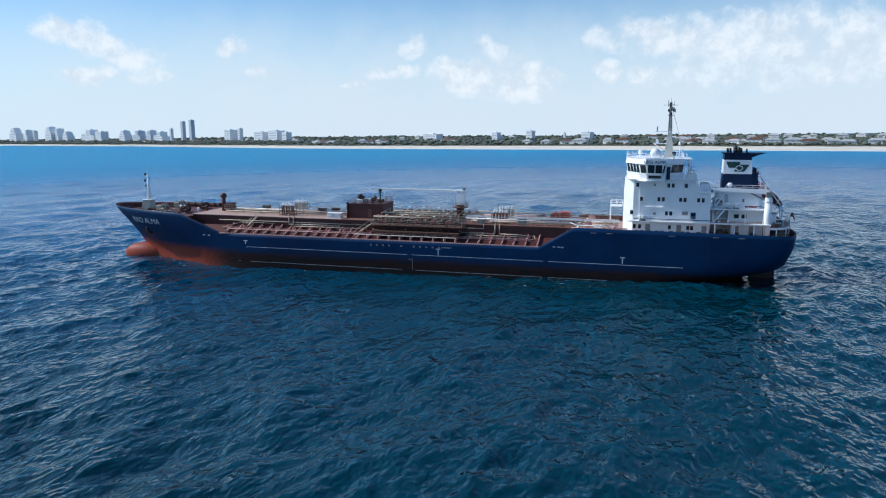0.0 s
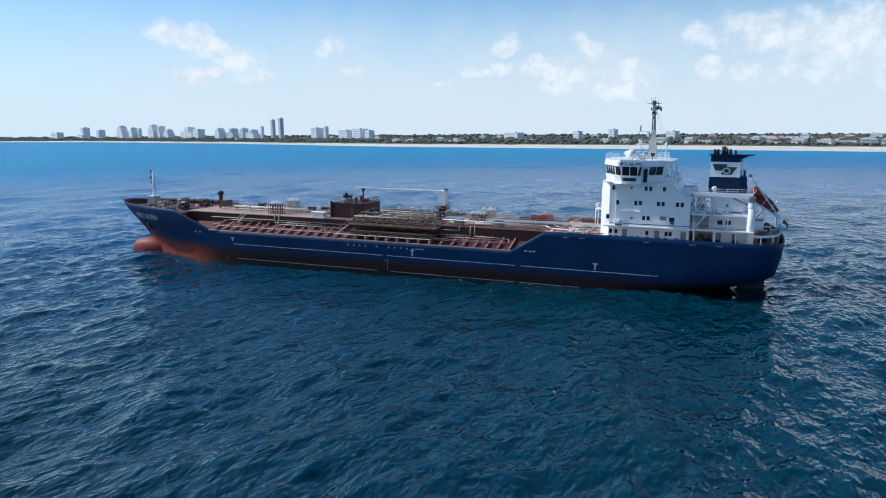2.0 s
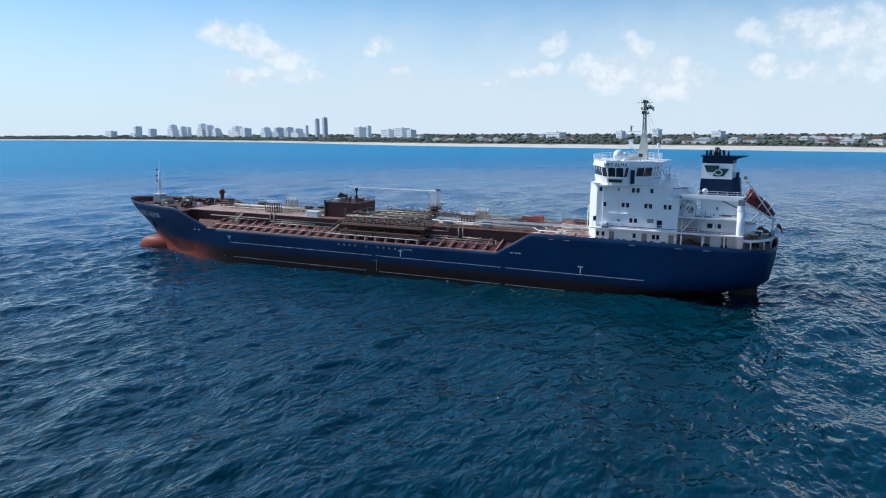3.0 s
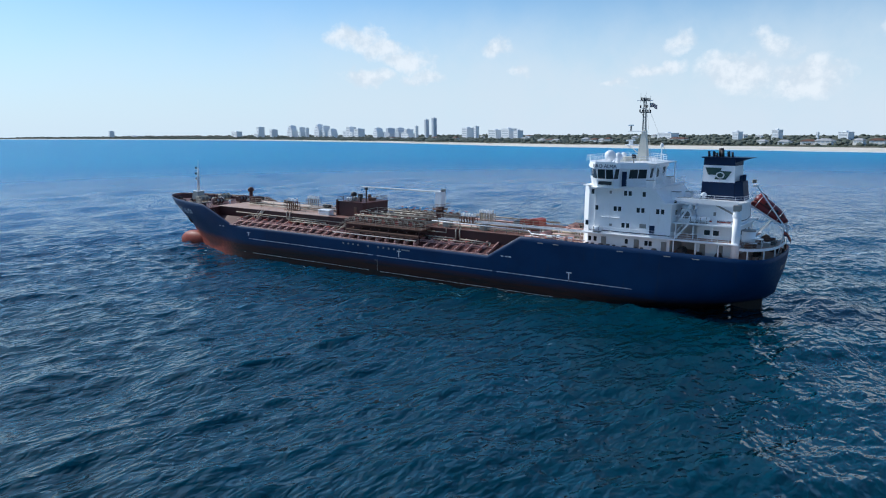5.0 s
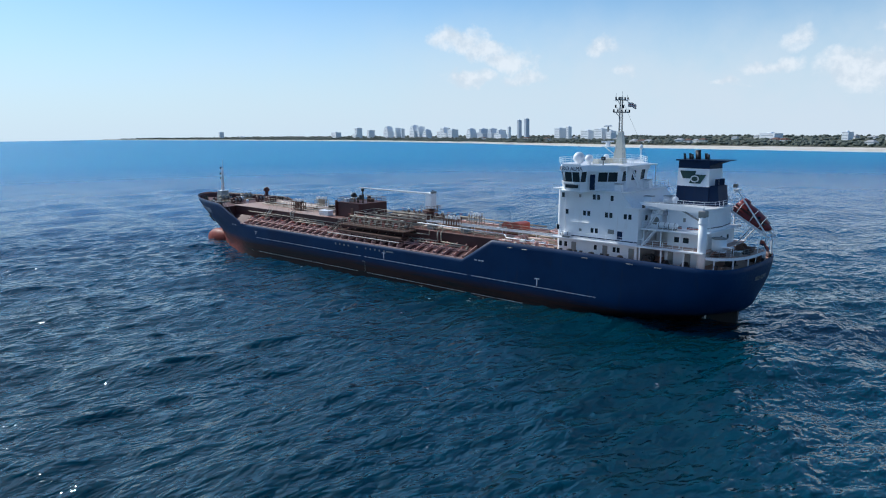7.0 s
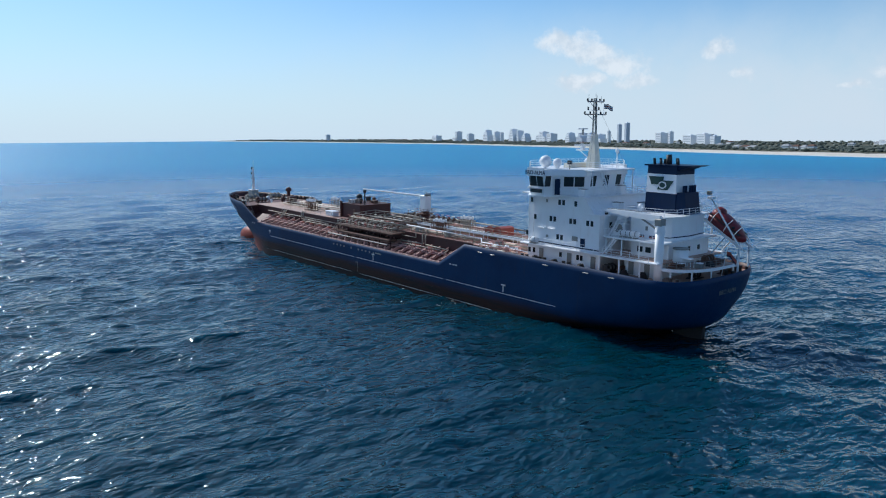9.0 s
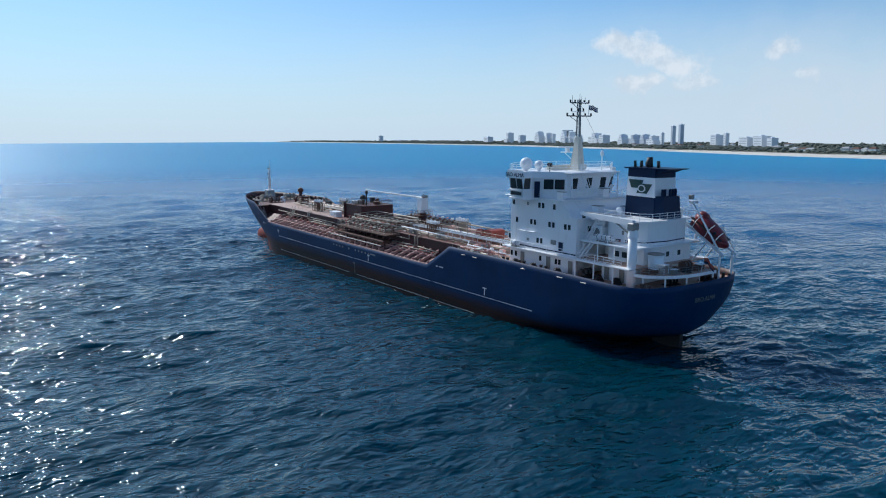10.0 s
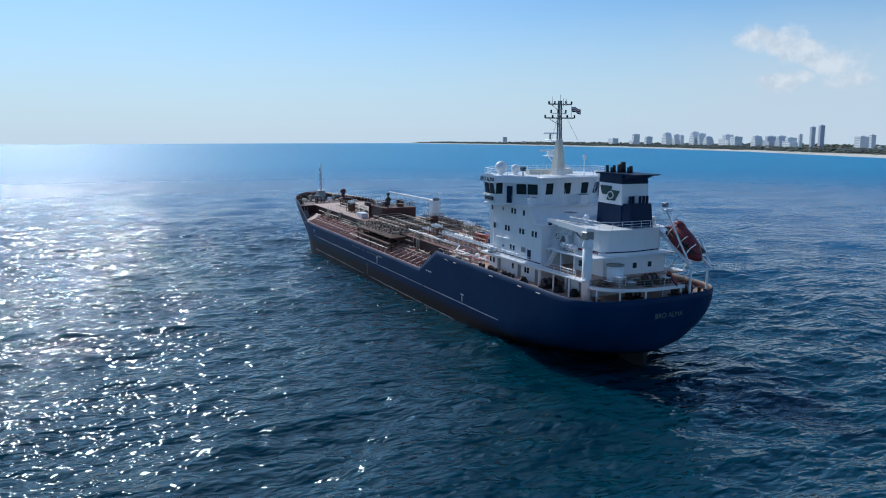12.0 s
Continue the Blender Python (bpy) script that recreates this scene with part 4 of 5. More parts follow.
winch((75.0, 5.6, 9.75), "rust-brown mooring winch on the stern", RUST)
winch((74.6, 0.4, 11.79), "dark mooring winch on the aft gallery", RUST, s=0.75)
winch((73.9, -1.6, 9.75), "dark mooring winch under the aft gallery", BLACK, s=0.7)
for x, y in ((74.8, -8.2), (76.4, 3.2), (75.8, 8.2)):
    bollard((x, y, 9.75), "black twin bollard at the stern bulwark")
for x, y in ((74.0, -5.6), (75.6, -3.6), (75.2, 2.6)):
    ob = thing("deck_box", (x, y, 11.79), "small painted deck box on the aft gallery", "locker", "deck boxes")
    part("body", box(B(), (x - 0.5, y - 0.4, 11.79), (x + 0.5, y + 0.4, 12.45), 0.05), (GREY, GREEN, RUST)[int(x * 10) % 3], ob)
    part("lid", box(B(), (x - 0.55, y - 0.45, 12.45), (x + 0.55, y + 0.45, 12.53), 0.03), WHITE, ob)
table_ = thing("work_table", (74.4, -4.4, 11.79), "white framed awning table on the aft gallery", "table")
part("tabletop", box(B(), (73.6, -5.0, 13.0), (75.2, -3.9, 13.08), 0.02), WHITE, table_)
for x, y in ((73.7, -4.9), (75.1, -4.9), (73.7, -4.0), (75.1, -4.0)):
    part("leg", rod(B(), (x, y, 11.79), (x, y, 13.0), 0.05), WHITE, table_)

# ---- free-fall lifeboat and its ramp ----
ANG = radians(31)
ramp = thing("lifeboat_ramp", (72, 6.2, 12.4), "white launching ramp sloping down over the stern", "launching ramp")
for y in (5.4, 8.3):
    part("ramp_rail", box(B(), (-4.6, y - 0.13, -0.16), (4.2, y + 0.13, 0.16), 0.0, Matrix.Translation((73.3, 0, 15.75)) @ pose(0, 0, 0, 0, math.degrees(ANG), 0)), WHITE, ramp)
    part("leg", rod(B(), (76.4, y, 9.7), (76.4, y, 13.7), 0.16, seg=8), WHITE, ramp)
    part("leg", rod(B(), (70.3, y, 14.9), (70.3, y, 17.9), 0.16, seg=8), WHITE, ramp)
    part("brace", rod(B(), (72.0, y, 12.3), (74.2, y, 15.1), 0.11, seg=8), WHITE, ramp)
for k in range(7):
    s = -4.6 + 1.5 * k
    c, d = math.cos(ANG), math.sin(ANG)
    part("cross_beam", rod(B(), (73.3 + s * c, 5.4, 15.75 - s * d), (73.3 + s * c, 8.3, 15.75 - s * d), 0.08), WHITE, ramp)
arm = thing("recovery_davit", (71.2, 5.0, 18.4), "white recovery davit arms over the lifeboat", "davit")
for y in (5.1, 8.6):
    part("arm", box(B(), (-4.2 if y < 6 else 0.4, y - 0.08, -0.1), (4.0, y + 0.08, 0.1), 0.0, Matrix.Translation((74.1, 0, 17.4)) @ pose(0, 0, 0, 0, 54, 0)), WHITE, arm)
part("head_beam", box(B(), (71.2, 4.9, 20.4), (71.9, 6.2, 20.8), 0.06), WHITE, arm)
part("lamp_head", box(B(), (71.0, 5.0, 21.0), (71.6, 5.6, 21.6), 0.06), GREY, arm)
boat = thing("free_fall_lifeboat", (73.6, 6.3, 15.9), "dark red enclosed free-fall lifeboat on its ramp", "lifeboat")
tilt = Matrix.Translation((73.4, 6.85, 16.35)) @ pose(0, 0, 0, 0, math.degrees(ANG), 0) @ Matrix.Diagonal((0.86, 1.0, 0.98, 1.0))


def boat_body(name, profile, mat, label=""):
    """Rings of (x, half width, bottom, top) along the boat."""
    bm = B()
    rings = []
    for x, w, z0, z1 in profile:
        ring = []
        for a in range(14):
            t = 2 * math.pi * a / 14
            cy, cz = math.cos(t), math.sin(t)
            ring.append(bm.verts.new((x, w * math.copysign(abs(cy) ** 0.75, cy), (z0 + z1) / 2 + (z1 - z0) / 2 * math.copysign(abs(cz) ** 0.8, cz))))
        rings.append(ring)
    for a, b in zip(rings, rings[1:]):
        for k in range(14):
            bm.faces.new((a[k], a[(k + 1) % 14], b[(k + 1) % 14], b[k]))
    bm.faces.new(rings[0])
    bm.faces.new(rings[-1][::-1])
    bmesh.ops.transform(bm, matrix=tilt, verts=bm.verts)
    return part(name, bm, mat, boat, label, True)


boat_body("boat_hull", [(-3.5, 0.5, -0.3, 0.6), (-3.1, 1.0, -0.75, 0.7), (-1, 1.3, -0.9, 0.8), (1.5, 1.3, -0.9, 0.8), (3.0, 0.95, -0.7, 0.75), (3.9, 0.45, -0.3, 0.6), (4.2, 0.1, 0.0, 0.4)], ORANGE)
boat_body("canopy", [(-3.3, 0.6, 0.4, 1.3), (-2.6, 1.05, 0.3, 1.75), (0, 1.15, 0.3, 1.6), (2.0, 1.0, 0.3, 1.3), (3.4, 0.5, 0.3, 0.8)], ORANGE, "dull red canopy")
boat_body("conning_tower", [(-3.1, 0.35, 1.2, 1.8), (-2.7, 0.6, 1.2, 2.05), (-1.7, 0.6, 1.2, 2.05), (-1.3, 0.35, 1.2, 1.7)], ORANGE)
for x in (-0.8, 0.4, 1.6):
    part("porthole", rod(B(), tilt @ Vector((x, -1.22, 1.0)), tilt @ Vector((x, -0.9, 1.05)), 0.2, seg=10), GLASS, boat)
for x in (-2.2, 0.6, 2.6):
    part("strap", run(B(), [tilt @ Vector(p) for p in ((x, -1.36, -0.3), (x, -1.38, 0.5), (x, -1.18, 1.15), (x, -0.6, 1.72))], 0.06, 5), WHITE, boat, "white lashing strap")
part("rubbing_strake", box(B(), (-3.3, -1.36, 0.55), (3.2, 1.36, 0.68), 0.03, tilt), BLACK, boat)
raft_at = ((49.2, -8.3, 12.42), (64.8, -5.9, 15.0), (66.4, -5.9, 15.0))
for x, y, z in raft_at:
    raft = thing("life_raft_canister", (x, y, z), "white life raft canister on a cradle", "life raft", "life rafts")
    part("canister", rod(B(), (x - 0.75, y, z + 0.65), (x + 0.75, y, z + 0.65), 0.42, seg=14), WHITE, raft, "", True)
    for d in (-0.45, 0.45):
        part("strap", rod(B(), (x + d - 0.04, y, z + 0.65), (x + d + 0.04, y, z + 0.65), 0.44, seg=14), BLACK, raft)
    part("cradle", box(B(), (x - 0.6, y - 0.4, z), (x + 0.6, y + 0.4, z + 0.25), 0.03), GREY, raft)

# ---- side decks ----
deck_ob = [o for o in tanker.children if o.name.startswith("main_deck")][0]
beam = None
for k in range(33):
    x = -47.6 + 2.4 * k
    if x > 29.5:
        break
    for s in (-1, 1):
        edge = min(11.35, abs(side_y(x, 6.5)) - 0.25)
        if x < -42:
            continue
        if beam is None:
            bm = B()
            for w, y0, z0, z1 in ((0.05, -11.3, 0.0, 0.5), (0.1, -11.2, 0.5, 0.56)):
                ends = [bm.verts.new((x + dx, y, side_deck(y) + dz)) for y in (y0, -7.05) for dx, dz in ((-w, z0), (w, z0), (w, z1), (-w, z1))]
                for f in ((0, 1, 2, 3), (7, 6, 5, 4), (0, 4, 5, 1), (1, 5, 6, 2), (2, 6, 7, 3), (3, 7, 4, 0)):
                    bm.faces.new([ends[i] for i in f])
            box(bm, (x - 0.14, -11.35, 6.45), (x + 0.14, -11.0, 7.35), 0.05)
            beam = part("deck_beam", bm, RIB, deck_ob, "faded red transverse deck beam")
            first = x
        else:
            o = again(beam, (x - first, 0, 0))
            if s > 0:
                o.matrix_basis = Matrix.Translation((x + first, 0, 0)) @ pose(0, 0, 0, 0, 0, 180)
for s in (-1, 1):
    part("gunwale_bar", box(B(), (-41.8, s * 11.48 - 0.1, 6.72), (29.6, s * 11.48 + 0.1, 6.95), 0.03), RIB, tanker)
    part("stringer", box(B(), (-41.5, s * 9.2 - 0.06, 7.8), (29.0, s * 9.2 + 0.06, 8.0)), RIB, tanker)


def pipe(points, r, mat, label, category="pipe", name="deck_pipe", group="deck pipes", flange=4.0):
    ob = thing(name, points[0], label, category, group)
    part("tube", run(B(), [Vector(p) for p in points], r, 8), mat, ob, "", True)
    for p, q in zip(points, points[1:]):
        p, q = Vector(p), Vector(q)
        d = (q - p).length
        u = (q - p) / d if d else None
        n = int(d // flange)
        for i in range(1, n + 1):
            c = p + u * (d * i / (n + 1))
            part("flange", rod(B(), c - u * 0.06, c + u * 0.06, r * 1.7, seg=8), mat, ob)
    return ob


for s in (-1, 1):
    pipe([(-44, s * 7.5, 9.3), (-6.5, s * 7.5, 9.3)], 0.10, PIPE, "thin cream pipe along the trunk wall")
    pipe([(-26.5, s * 7.2, 10.6), (-26.5, s * 7.7, 10.3), (-26.5, s * 7.7, 8.9), (-14.5, s * 7.7, 8.9), (-14.5, s * 7.7, 8.0)], 0.14, PIPE, "bent cream pipe on the trunk wall")
    pipe([(-25.3, s * 7.2, 10.6), (-25.3, s * 7.9, 10.3), (-25.3, s * 7.9, 8.5), (-8.0, s * 7.9, 8.5)], 0.12, PIPE, "bent cream pipe on the trunk wall")
    pipe([(20.0, s * 7.2, 10.6), (20.0, s * 7.8, 10.3), (20.0, s * 7.8, 8.6), (12.2, s * 7.8, 8.5), (12.2, s * 9.4, 8.1)], 0.13, PIPE, "bent cream pipe on the trunk wall")
    pipe([(20.9, s * 7.2, 10.6), (20.9, s * 7.8, 10.3), (20.9, s * 7.8, 8.6), (28.2, s * 8.4, 8.5), (28.6, s * 9.6, 8.1)], 0.12, PIPE, "bent cream pipe on the trunk wall")
    pipe([(13.0, s * 7.45, 9.5), (17.5, s * 7.45, 9.5), (17.5, s * 7.45, 10.4)], 0.09, PIPE, "thin cream pipe on the trunk wall")
    pipe([(-40.5, s * 10.0, 7.72), (28.0, s * 10.0, 7.72)], 0.08, RIB, "long faded-red pipe over the deck beams", flange=9.0)
    pipe([(14.0, s * 8.6, 8.25), (27.5, s * 8.6, 8.25)], 0.11, PIPE, "cream pipe over the deck beams")
    pipe([(-42.5, s * 8.9, 7.7), (-38.5, s * 7.6, 8.9), (-30, s * 7.6, 8.9)], 0.09, PIPE, "thin bent pipe by the forecastle")
    ship_stairs((-37.0, s * 7.6 - 0.4, 7.8), (-34.4, s * 7.6 - 0.4, 10.3), (0, 0.8, 0), "cream inclined ladder from trunk to side deck", CREAM)
    ship_stairs((-52.0, s * 9.4 - 0.4, 10.0), (-48.6, s * 9.4 - 0.4, 6.9), (0, 0.8, 0), "cream inclined ladder below the forecastle", CREAM)
    for k in range(18):
        x = -41 + 4.0 * k
        if -8 < x < 13:
            continue
        ob = thing("tank_hatch", (x, s * 8.3, 7.5), "small round red tank hatch on the side deck", "hatch", "tank hatches")
        part("coaming", rod(B(), (x, s * 8.3, 7.5), (x, s * 8.3, 8.2), 0.42, seg=12), RIB, ob)
        part("lid", rod(B(), (x, s * 8.3, 8.2), (x, s * 8.3, 8.35), 0.5, 0.42, 12), REDP, ob)
    railing([(-33.0, s * 7.05, 10.36), (-14.0, s * 7.05, 10.36)], 1.0, "thin railing along the trunk edge", 2.4, PIPE, 2, r=0.025, thin=0.02)
    railing([(14.5, s * 7.05, 10.36), (35.0, s * 7.05, 10.36)], 1.0, "thin railing along the trunk edge", 2.4, PIPE, 2, r=0.025, thin=0.02)
    railing([(36.5, s * 11.2, 10.9), (41.5, s * 11.2, 10.9)], 0.5, "low rail on the poop bulwark", 1.6, PIPE, 1, r=0.03)

# ---- cargo manifold ----
man = thing("cargo_manifold", (4, 0, 9.8), "rusty cargo manifold platform with rows of valves", "manifold")
for s in (-1, 1):
    part("platform", box(B(), (-6.4, min(s * 7.1, s * 10.4), 9.72), (13.6, max(s * 7.1, s * 10.4), 9.9), 0.02), RUST, man)
    part("drip_tray", box(B(), (-6.0, min(s * 8.6, s * 10.7), 8.3), (13.0, max(s * 8.6, s * 10.7), 8.75), 0.05), RUST, man)
    for k in range(6):
        part("support", rod(B(), (-6.0 + 3.8 * k, s * 10.2, 6.4), (-6.0 + 3.8 * k, s * 10.2, 9.75), 0.11), MAROON, man)
    part("edge_pipe", rod(B(), (-9.5, s * 10.75, 7.75), (12.5, s * 10.75, 7.75), 0.09, seg=8), CREAM, man, "cream pipe along the drip tray")
    for k in range(9):
        part("roller_stanchion", rod(B(), (-6.8 + 2.4 * k, s * 11.1, 6.9), (-6.8 + 2.4 * k, s * 11.1, 7.6), 0.2, 0.16, 10), RIB, man)
for k in range(11):
    x = -5.2 + 1.75 * k
    p = part("cross_pipe", rod(B(), (x, -9.7, 10.75), (x, 9.7, 10.75), 0.2, seg=10), (RUST, PIPE, RUST)[k % 3], man, "", True)
    for s in (-1, 1):
        part("blank_flange", rod(B(), (x, s * 9.7, 10.75), (x, s * 9.9, 10.75), 0.42, seg=12), REDP if k % 2 else RUST, p)
        for y in (8.9, 7.2, 5.4):
            part("flange", rod(B(), (x, s * y - 0.07, 10.75), (x, s * y + 0.07, 10.75), 0.36, seg=10), PIPE, p)
        part("valve_body", ball(B(), (x, s * 8.0, 10.8), 0.36, u=8, v=6), RUST, p)
        part("valve_stem", rod(B(), (x, s * 8.0, 11.0), (x, s * 8.0, 11.75), 0.07), PIPE, p)
        part("handwheel", rod(B(), (x, s * 8.0, 11.72), (x, s * 8.0, 11.78), 0.34, seg=10), CREAM if k % 2 else REDP, p)
    part("valve_body", ball(B(), (x, -3.6, 10.8), 0.34, u=8, v=6), RUST, p)
    part("valve_stem", rod(B(), (x, -3.6, 11.0), (x, -3.6, 11.9), 0.07), PIPE, p)
    part("handwheel", rod(B(), (x, -3.6, 11.86), (x, -3.6, 11.92), 0.32, seg=10), CREAM, p)
for y in (-6.4, -5.0, -2.2, 1.6, 4.6):
    part("long_pipe", rod(B(), (-7.0, y, 11.15), (14.5, y, 11.15), 0.16, seg=8), PIPE if y != -5.0 else RUST, man, "", True)
for k in range(6):
    x = -5.0 + 3.4 * k
    part("frame_post", rod(B(), (x, -6.9, 10.3), (x, -6.9, 12.1), 0.07), PIPE, man)
    part("frame_post", rod(B(), (x, -1.2, 10.3), (x, -1.2, 12.4), 0.07), PIPE, man)
    part("frame_beam", rod(B(), (x, -6.9, 12.1), (x, -1.2, 12.4), 0.06), PIPE, man)
part("frame_rail", rod(B(), (-5.2, -6.9, 12.1), (12.4, -6.9, 12.1), 0.06), PIPE, man)
part("frame_rail", rod(B(), (-5.2, -1.2, 12.4), (12.4, -1.2, 12.4), 0.06), PIPE, man)
for s in (-1, 1):
    railing([(-6.3, s * 7.3, 9.9), (-6.3, s * 10.3, 9.9), (13.5, s * 10.3, 9.9), (13.5, s * 7.3, 9.9)], 1.1, "rust-stained railing round the manifold platform", 1.7, PIPE)
    ship_stairs((-10.6, s * 9.0 - 0.35, 7.1), (-6.6, s * 9.0 - 0.35, 9.85), (0, 0.7, 0), "rusty inclined ladder to the manifold platform", PIPE)

# ---- house on the trunk ----
hse = thing("pump_house", (-10, -0.5, 10.36), "dark maroon deck house on the trunk", "deckhouse")
part("house_wall", prism(B(), [(-13.6, -4.4), (-6.4, -4.4), (-5.8, -3.8), (-5.8, 3.4), (-13.6, 3.4)], 10.36, 13.4), MAROON, hse)
part("roof_edge", prism(B(), [(-13.7, -4.5), (-6.3, -4.5), (-5.7, -3.8), (-5.7, 3.5), (-13.7, 3.5)], 13.4, 13.55), MAROON, hse)
part("door", box(B(), (-9.0, -4.48, 10.45), (-8.2, -4.38, 12.4), 0.04), RUST, hse)
part("corner_post", box(B(), (-13.95, -4.75, 10.36), (-13.6, -4.3, 13.9), 0.03), MAROON, hse)
railing([(-13.5, -4.3, 13.55), (-6.4, -4.3, 13.55), (-5.9, -3.7, 13.55), (-5.9, 3.3, 13.55), (-13.5, 3.3, 13.55), (-13.5, -4.3, 13.55)], 1.0, "dark railing round the deck house top", 1.5, RUST)


def mushroom(at, h, r, mat, label):
    x, y, z = at
    ob = thing("mushroom_vent", at, label, "ventilator", "deck ventilators")
    part("pipe", rod(B(), at, (x, y, z + h), r * 0.62, seg=12), mat, ob, "", True)
    part("cowl", ball(B(), (x, y, z + h), r, 1, 1, 0.85, 14, 8), mat, ob, "", True)
    part("skirt", rod(B(), (x, y, z + h - r * 0.55), (x, y, z + h), r * 1.05, seg=14), mat, ob)
    return ob


mushroom((-12.3, -0.6, 13.55), 1.3, 0.65, BLACK, "dark round-headed ventilator on the deck house")
mushroom((-8.6, -2.6, 13.55), 0.9, 0.4, BLACK, "dark round-headed ventilator on the deck house")
mushroom((-9.6, 1.6, 13.55), 0.8, 0.45, RUST, "rusty round-headed ventilator on the deck house")
rest = thing("boom_rest", (-6.7, -2.9, 13.55), "dark post that carries the crane boom's end", "post")
part("post", rod(B(), (-6.7, -2.9, 13.5), (-6.7, -2.9, 16.3), 0.16, seg=8), BLACK, rest)
part("cradle", box(B(), (-7.0, -3.2, 16.2), (-6.4, -2.6, 16.8), 0.08), BLACK, rest)
for x, y, w, h, m in ((-11.4, -3.2, 0.5, 0.7, WHITE), (-10.2, -2.6, 0.4, 0.9, GREY), (-7.8, 0.4, 0.6, 0.6, RUST), (-12.8, 2.2, 0.4, 1.0, BLACK)):
    ob = thing("deck_box", (x, y, 13.55), "small equipment box on the deck house top", "locker", "deck boxes")
    part("body", box(B(), (x - w, y - w, 13.55), (x + w, y + w, 13.55 + h), 0.05), m, ob)
    part("lid", box(B(), (x - w - 0.04, y - w - 0.04, 13.55 + h), (x + w + 0.04, y + w + 0.04, 13.62 + h), 0.02), m, ob)

# ---- hose crane ----
crane = thing("hose_crane", (10.7, 0.2, 10.36), "white hose-handling crane with its boom stowed forward", "crane")
part("pedestal", rod(B(), (10.7, 0.2, 10.3), (10.7, 0.2, 13.5), 0.85, seg=16), MAROON, crane, "maroon pedestal", True)
part("ring_platform", rod(B(), (10.7, 0.2, 12.9), (10.7, 0.2, 13.05), 1.7, seg=18), RUST, crane)
bm = prism(B(), [(9.9, -0.65), (11.5, -0.65), (11.5, 1.05), (9.9, 1.05)], 13.5, 16.3, [(10.1, -0.5), (11.7, -0.5), (11.7, 0.9), (10.1, 0.9)])
part("column", bm, WHITE, crane)
part("column_head", box(B(), (9.7, -0.55, 16.2), (11.6, 0.95, 16.75), 0.08), WHITE, crane)
part("boom", rod(B(), (10.2, 0.2, 16.55), (-9.4, -1.5, 16.75), 0.2, 0.12, 8), WHITE, crane)
part("winch_drum", rod(B(), (11.6, -0.5, 16.9), (11.6, 0.8, 16.9), 0.28, seg=10), GREY, crane)
part("mast_lamp", rod(B(), (11.2, 0.2, 16.7), (11.2, 0.2, 17.4), 0.07), BLACK, crane)
railing([(9.2, -1.3, 13.05), (12.2, -1.3, 13.05), (12.2, 1.7, 13.05), (9.2, 1.7, 13.05)], 1.0, "dark railing on the crane's ring platform", 1.0, RUST)

# ---- vent risers ----
def risers(x0, y0, label, mat=RUST):
    ob = thing("vent_riser_rack", (x0, y0, 10.36), label, "vent pipes", "vent riser racks")
    for i in range(5):
        for j in range(2):
            x, y = x0 - 1.3 + 0.65 * i, y0 - 0.4 + 0.8 * j
            r = part("riser", rod(B(), (x, y, 10.36), (x, y, 12.7 + 0.15 * ((i + j) % 2)), 0.11, seg=8), mat, ob)
            part("valve_head", rod(B(), (x, y, 12.55), (x, y, 13.0 + 0.15 * ((i + j) % 2)), 0.2, seg=8), WHITE, r)
    for z in (11.4, 12.3):
        for y in (y0 - 0.75, y0 + 0.75):
            part("rail", rod(B(), (x0 - 1.7, y, z), (x0 + 1.7, y, z), 0.05), mat, ob)
        for x in (x0 - 1.7, x0 + 1.7):
            part("rail", rod(B(), (x, y0 - 0.75, z), (x, y0 + 0.75, z), 0.05), mat, ob)
    for x in (x0 - 1.7, x0 + 1.7):
        for y in (y0 - 0.75, y0 + 0.75):
            part("corner_post", rod(B(), (x, y, 10.36), (x, y, 12.4), 0.06), mat, ob)
    part("base_plate", box(B(), (x0 - 1.8, y0 - 0.9, 10.36), (x0 + 1.8, y0 + 0.9, 10.5), 0.03), mat, ob)


for x in (-28.6, 20.3):
    risers(x, -3.8, "rusty rack of tank vent risers on the trunk")
    risers(x, 3.2, "pale rack of tank vent risers on the trunk", PIPE)

# ---- gear behind the wheelhouse and on the casing ----
ship_stairs((60.0, -5.2, 18.08), (57.3, -5.2, 20.42), (0, 0.8, 0), "white inclined ladder up to the bridge deck")
ship_stairs((58.8, -2.4, 20.42), (57.0, -2.4, 24.3), (0, 0.7, 0), "white inclined ladder up to the wheelhouse top")
for x, y, z, w, d, h in ((57.7, -6.9, 20.42, 0.6, 0.4, 1.1), (58.2, 1.6, 20.42, 0.5, 0.7, 1.3), (60.6, -2.2, 18.08, 0.7, 0.6, 1.4), (61.2, 3.4, 18.08, 0.5, 0.9, 1.1)):
    ob = thing("deck_locker", (x, y, z), "white equipment locker behind the wheelhouse", "locker", "upper deck lockers")
    part("body", box(B(), (x - w, y - d, z), (x + w, y + d, z + h), 0.06), WHITE, ob)
    part("lid", box(B(), (x - w - 0.05, y - d - 0.05, z + h), (x + w + 0.05, y + d + 0.05, z + h + 0.08), 0.03), GREY, ob)
fan = thing("fan_house", (63.3, -4.4, 15.0), "white ventilation fan house with a round inlet", "ventilator")
part("body", box(B(), (62.4, -5.3, 15.0), (64.2, -3.5, 17.0), 0.2), WHITE, fan)
part("inlet", rod(B(), (63.3, -5.34, 16.1), (63.3, -5.2, 16.1), 0.55, seg=16), BLACK, fan, "dark round inlet")
part("inlet_ring", rod(B(), (63.3, -5.38, 16.1), (63.3, -5.3, 16.1), 0.66, seg=16), GREY, fan)
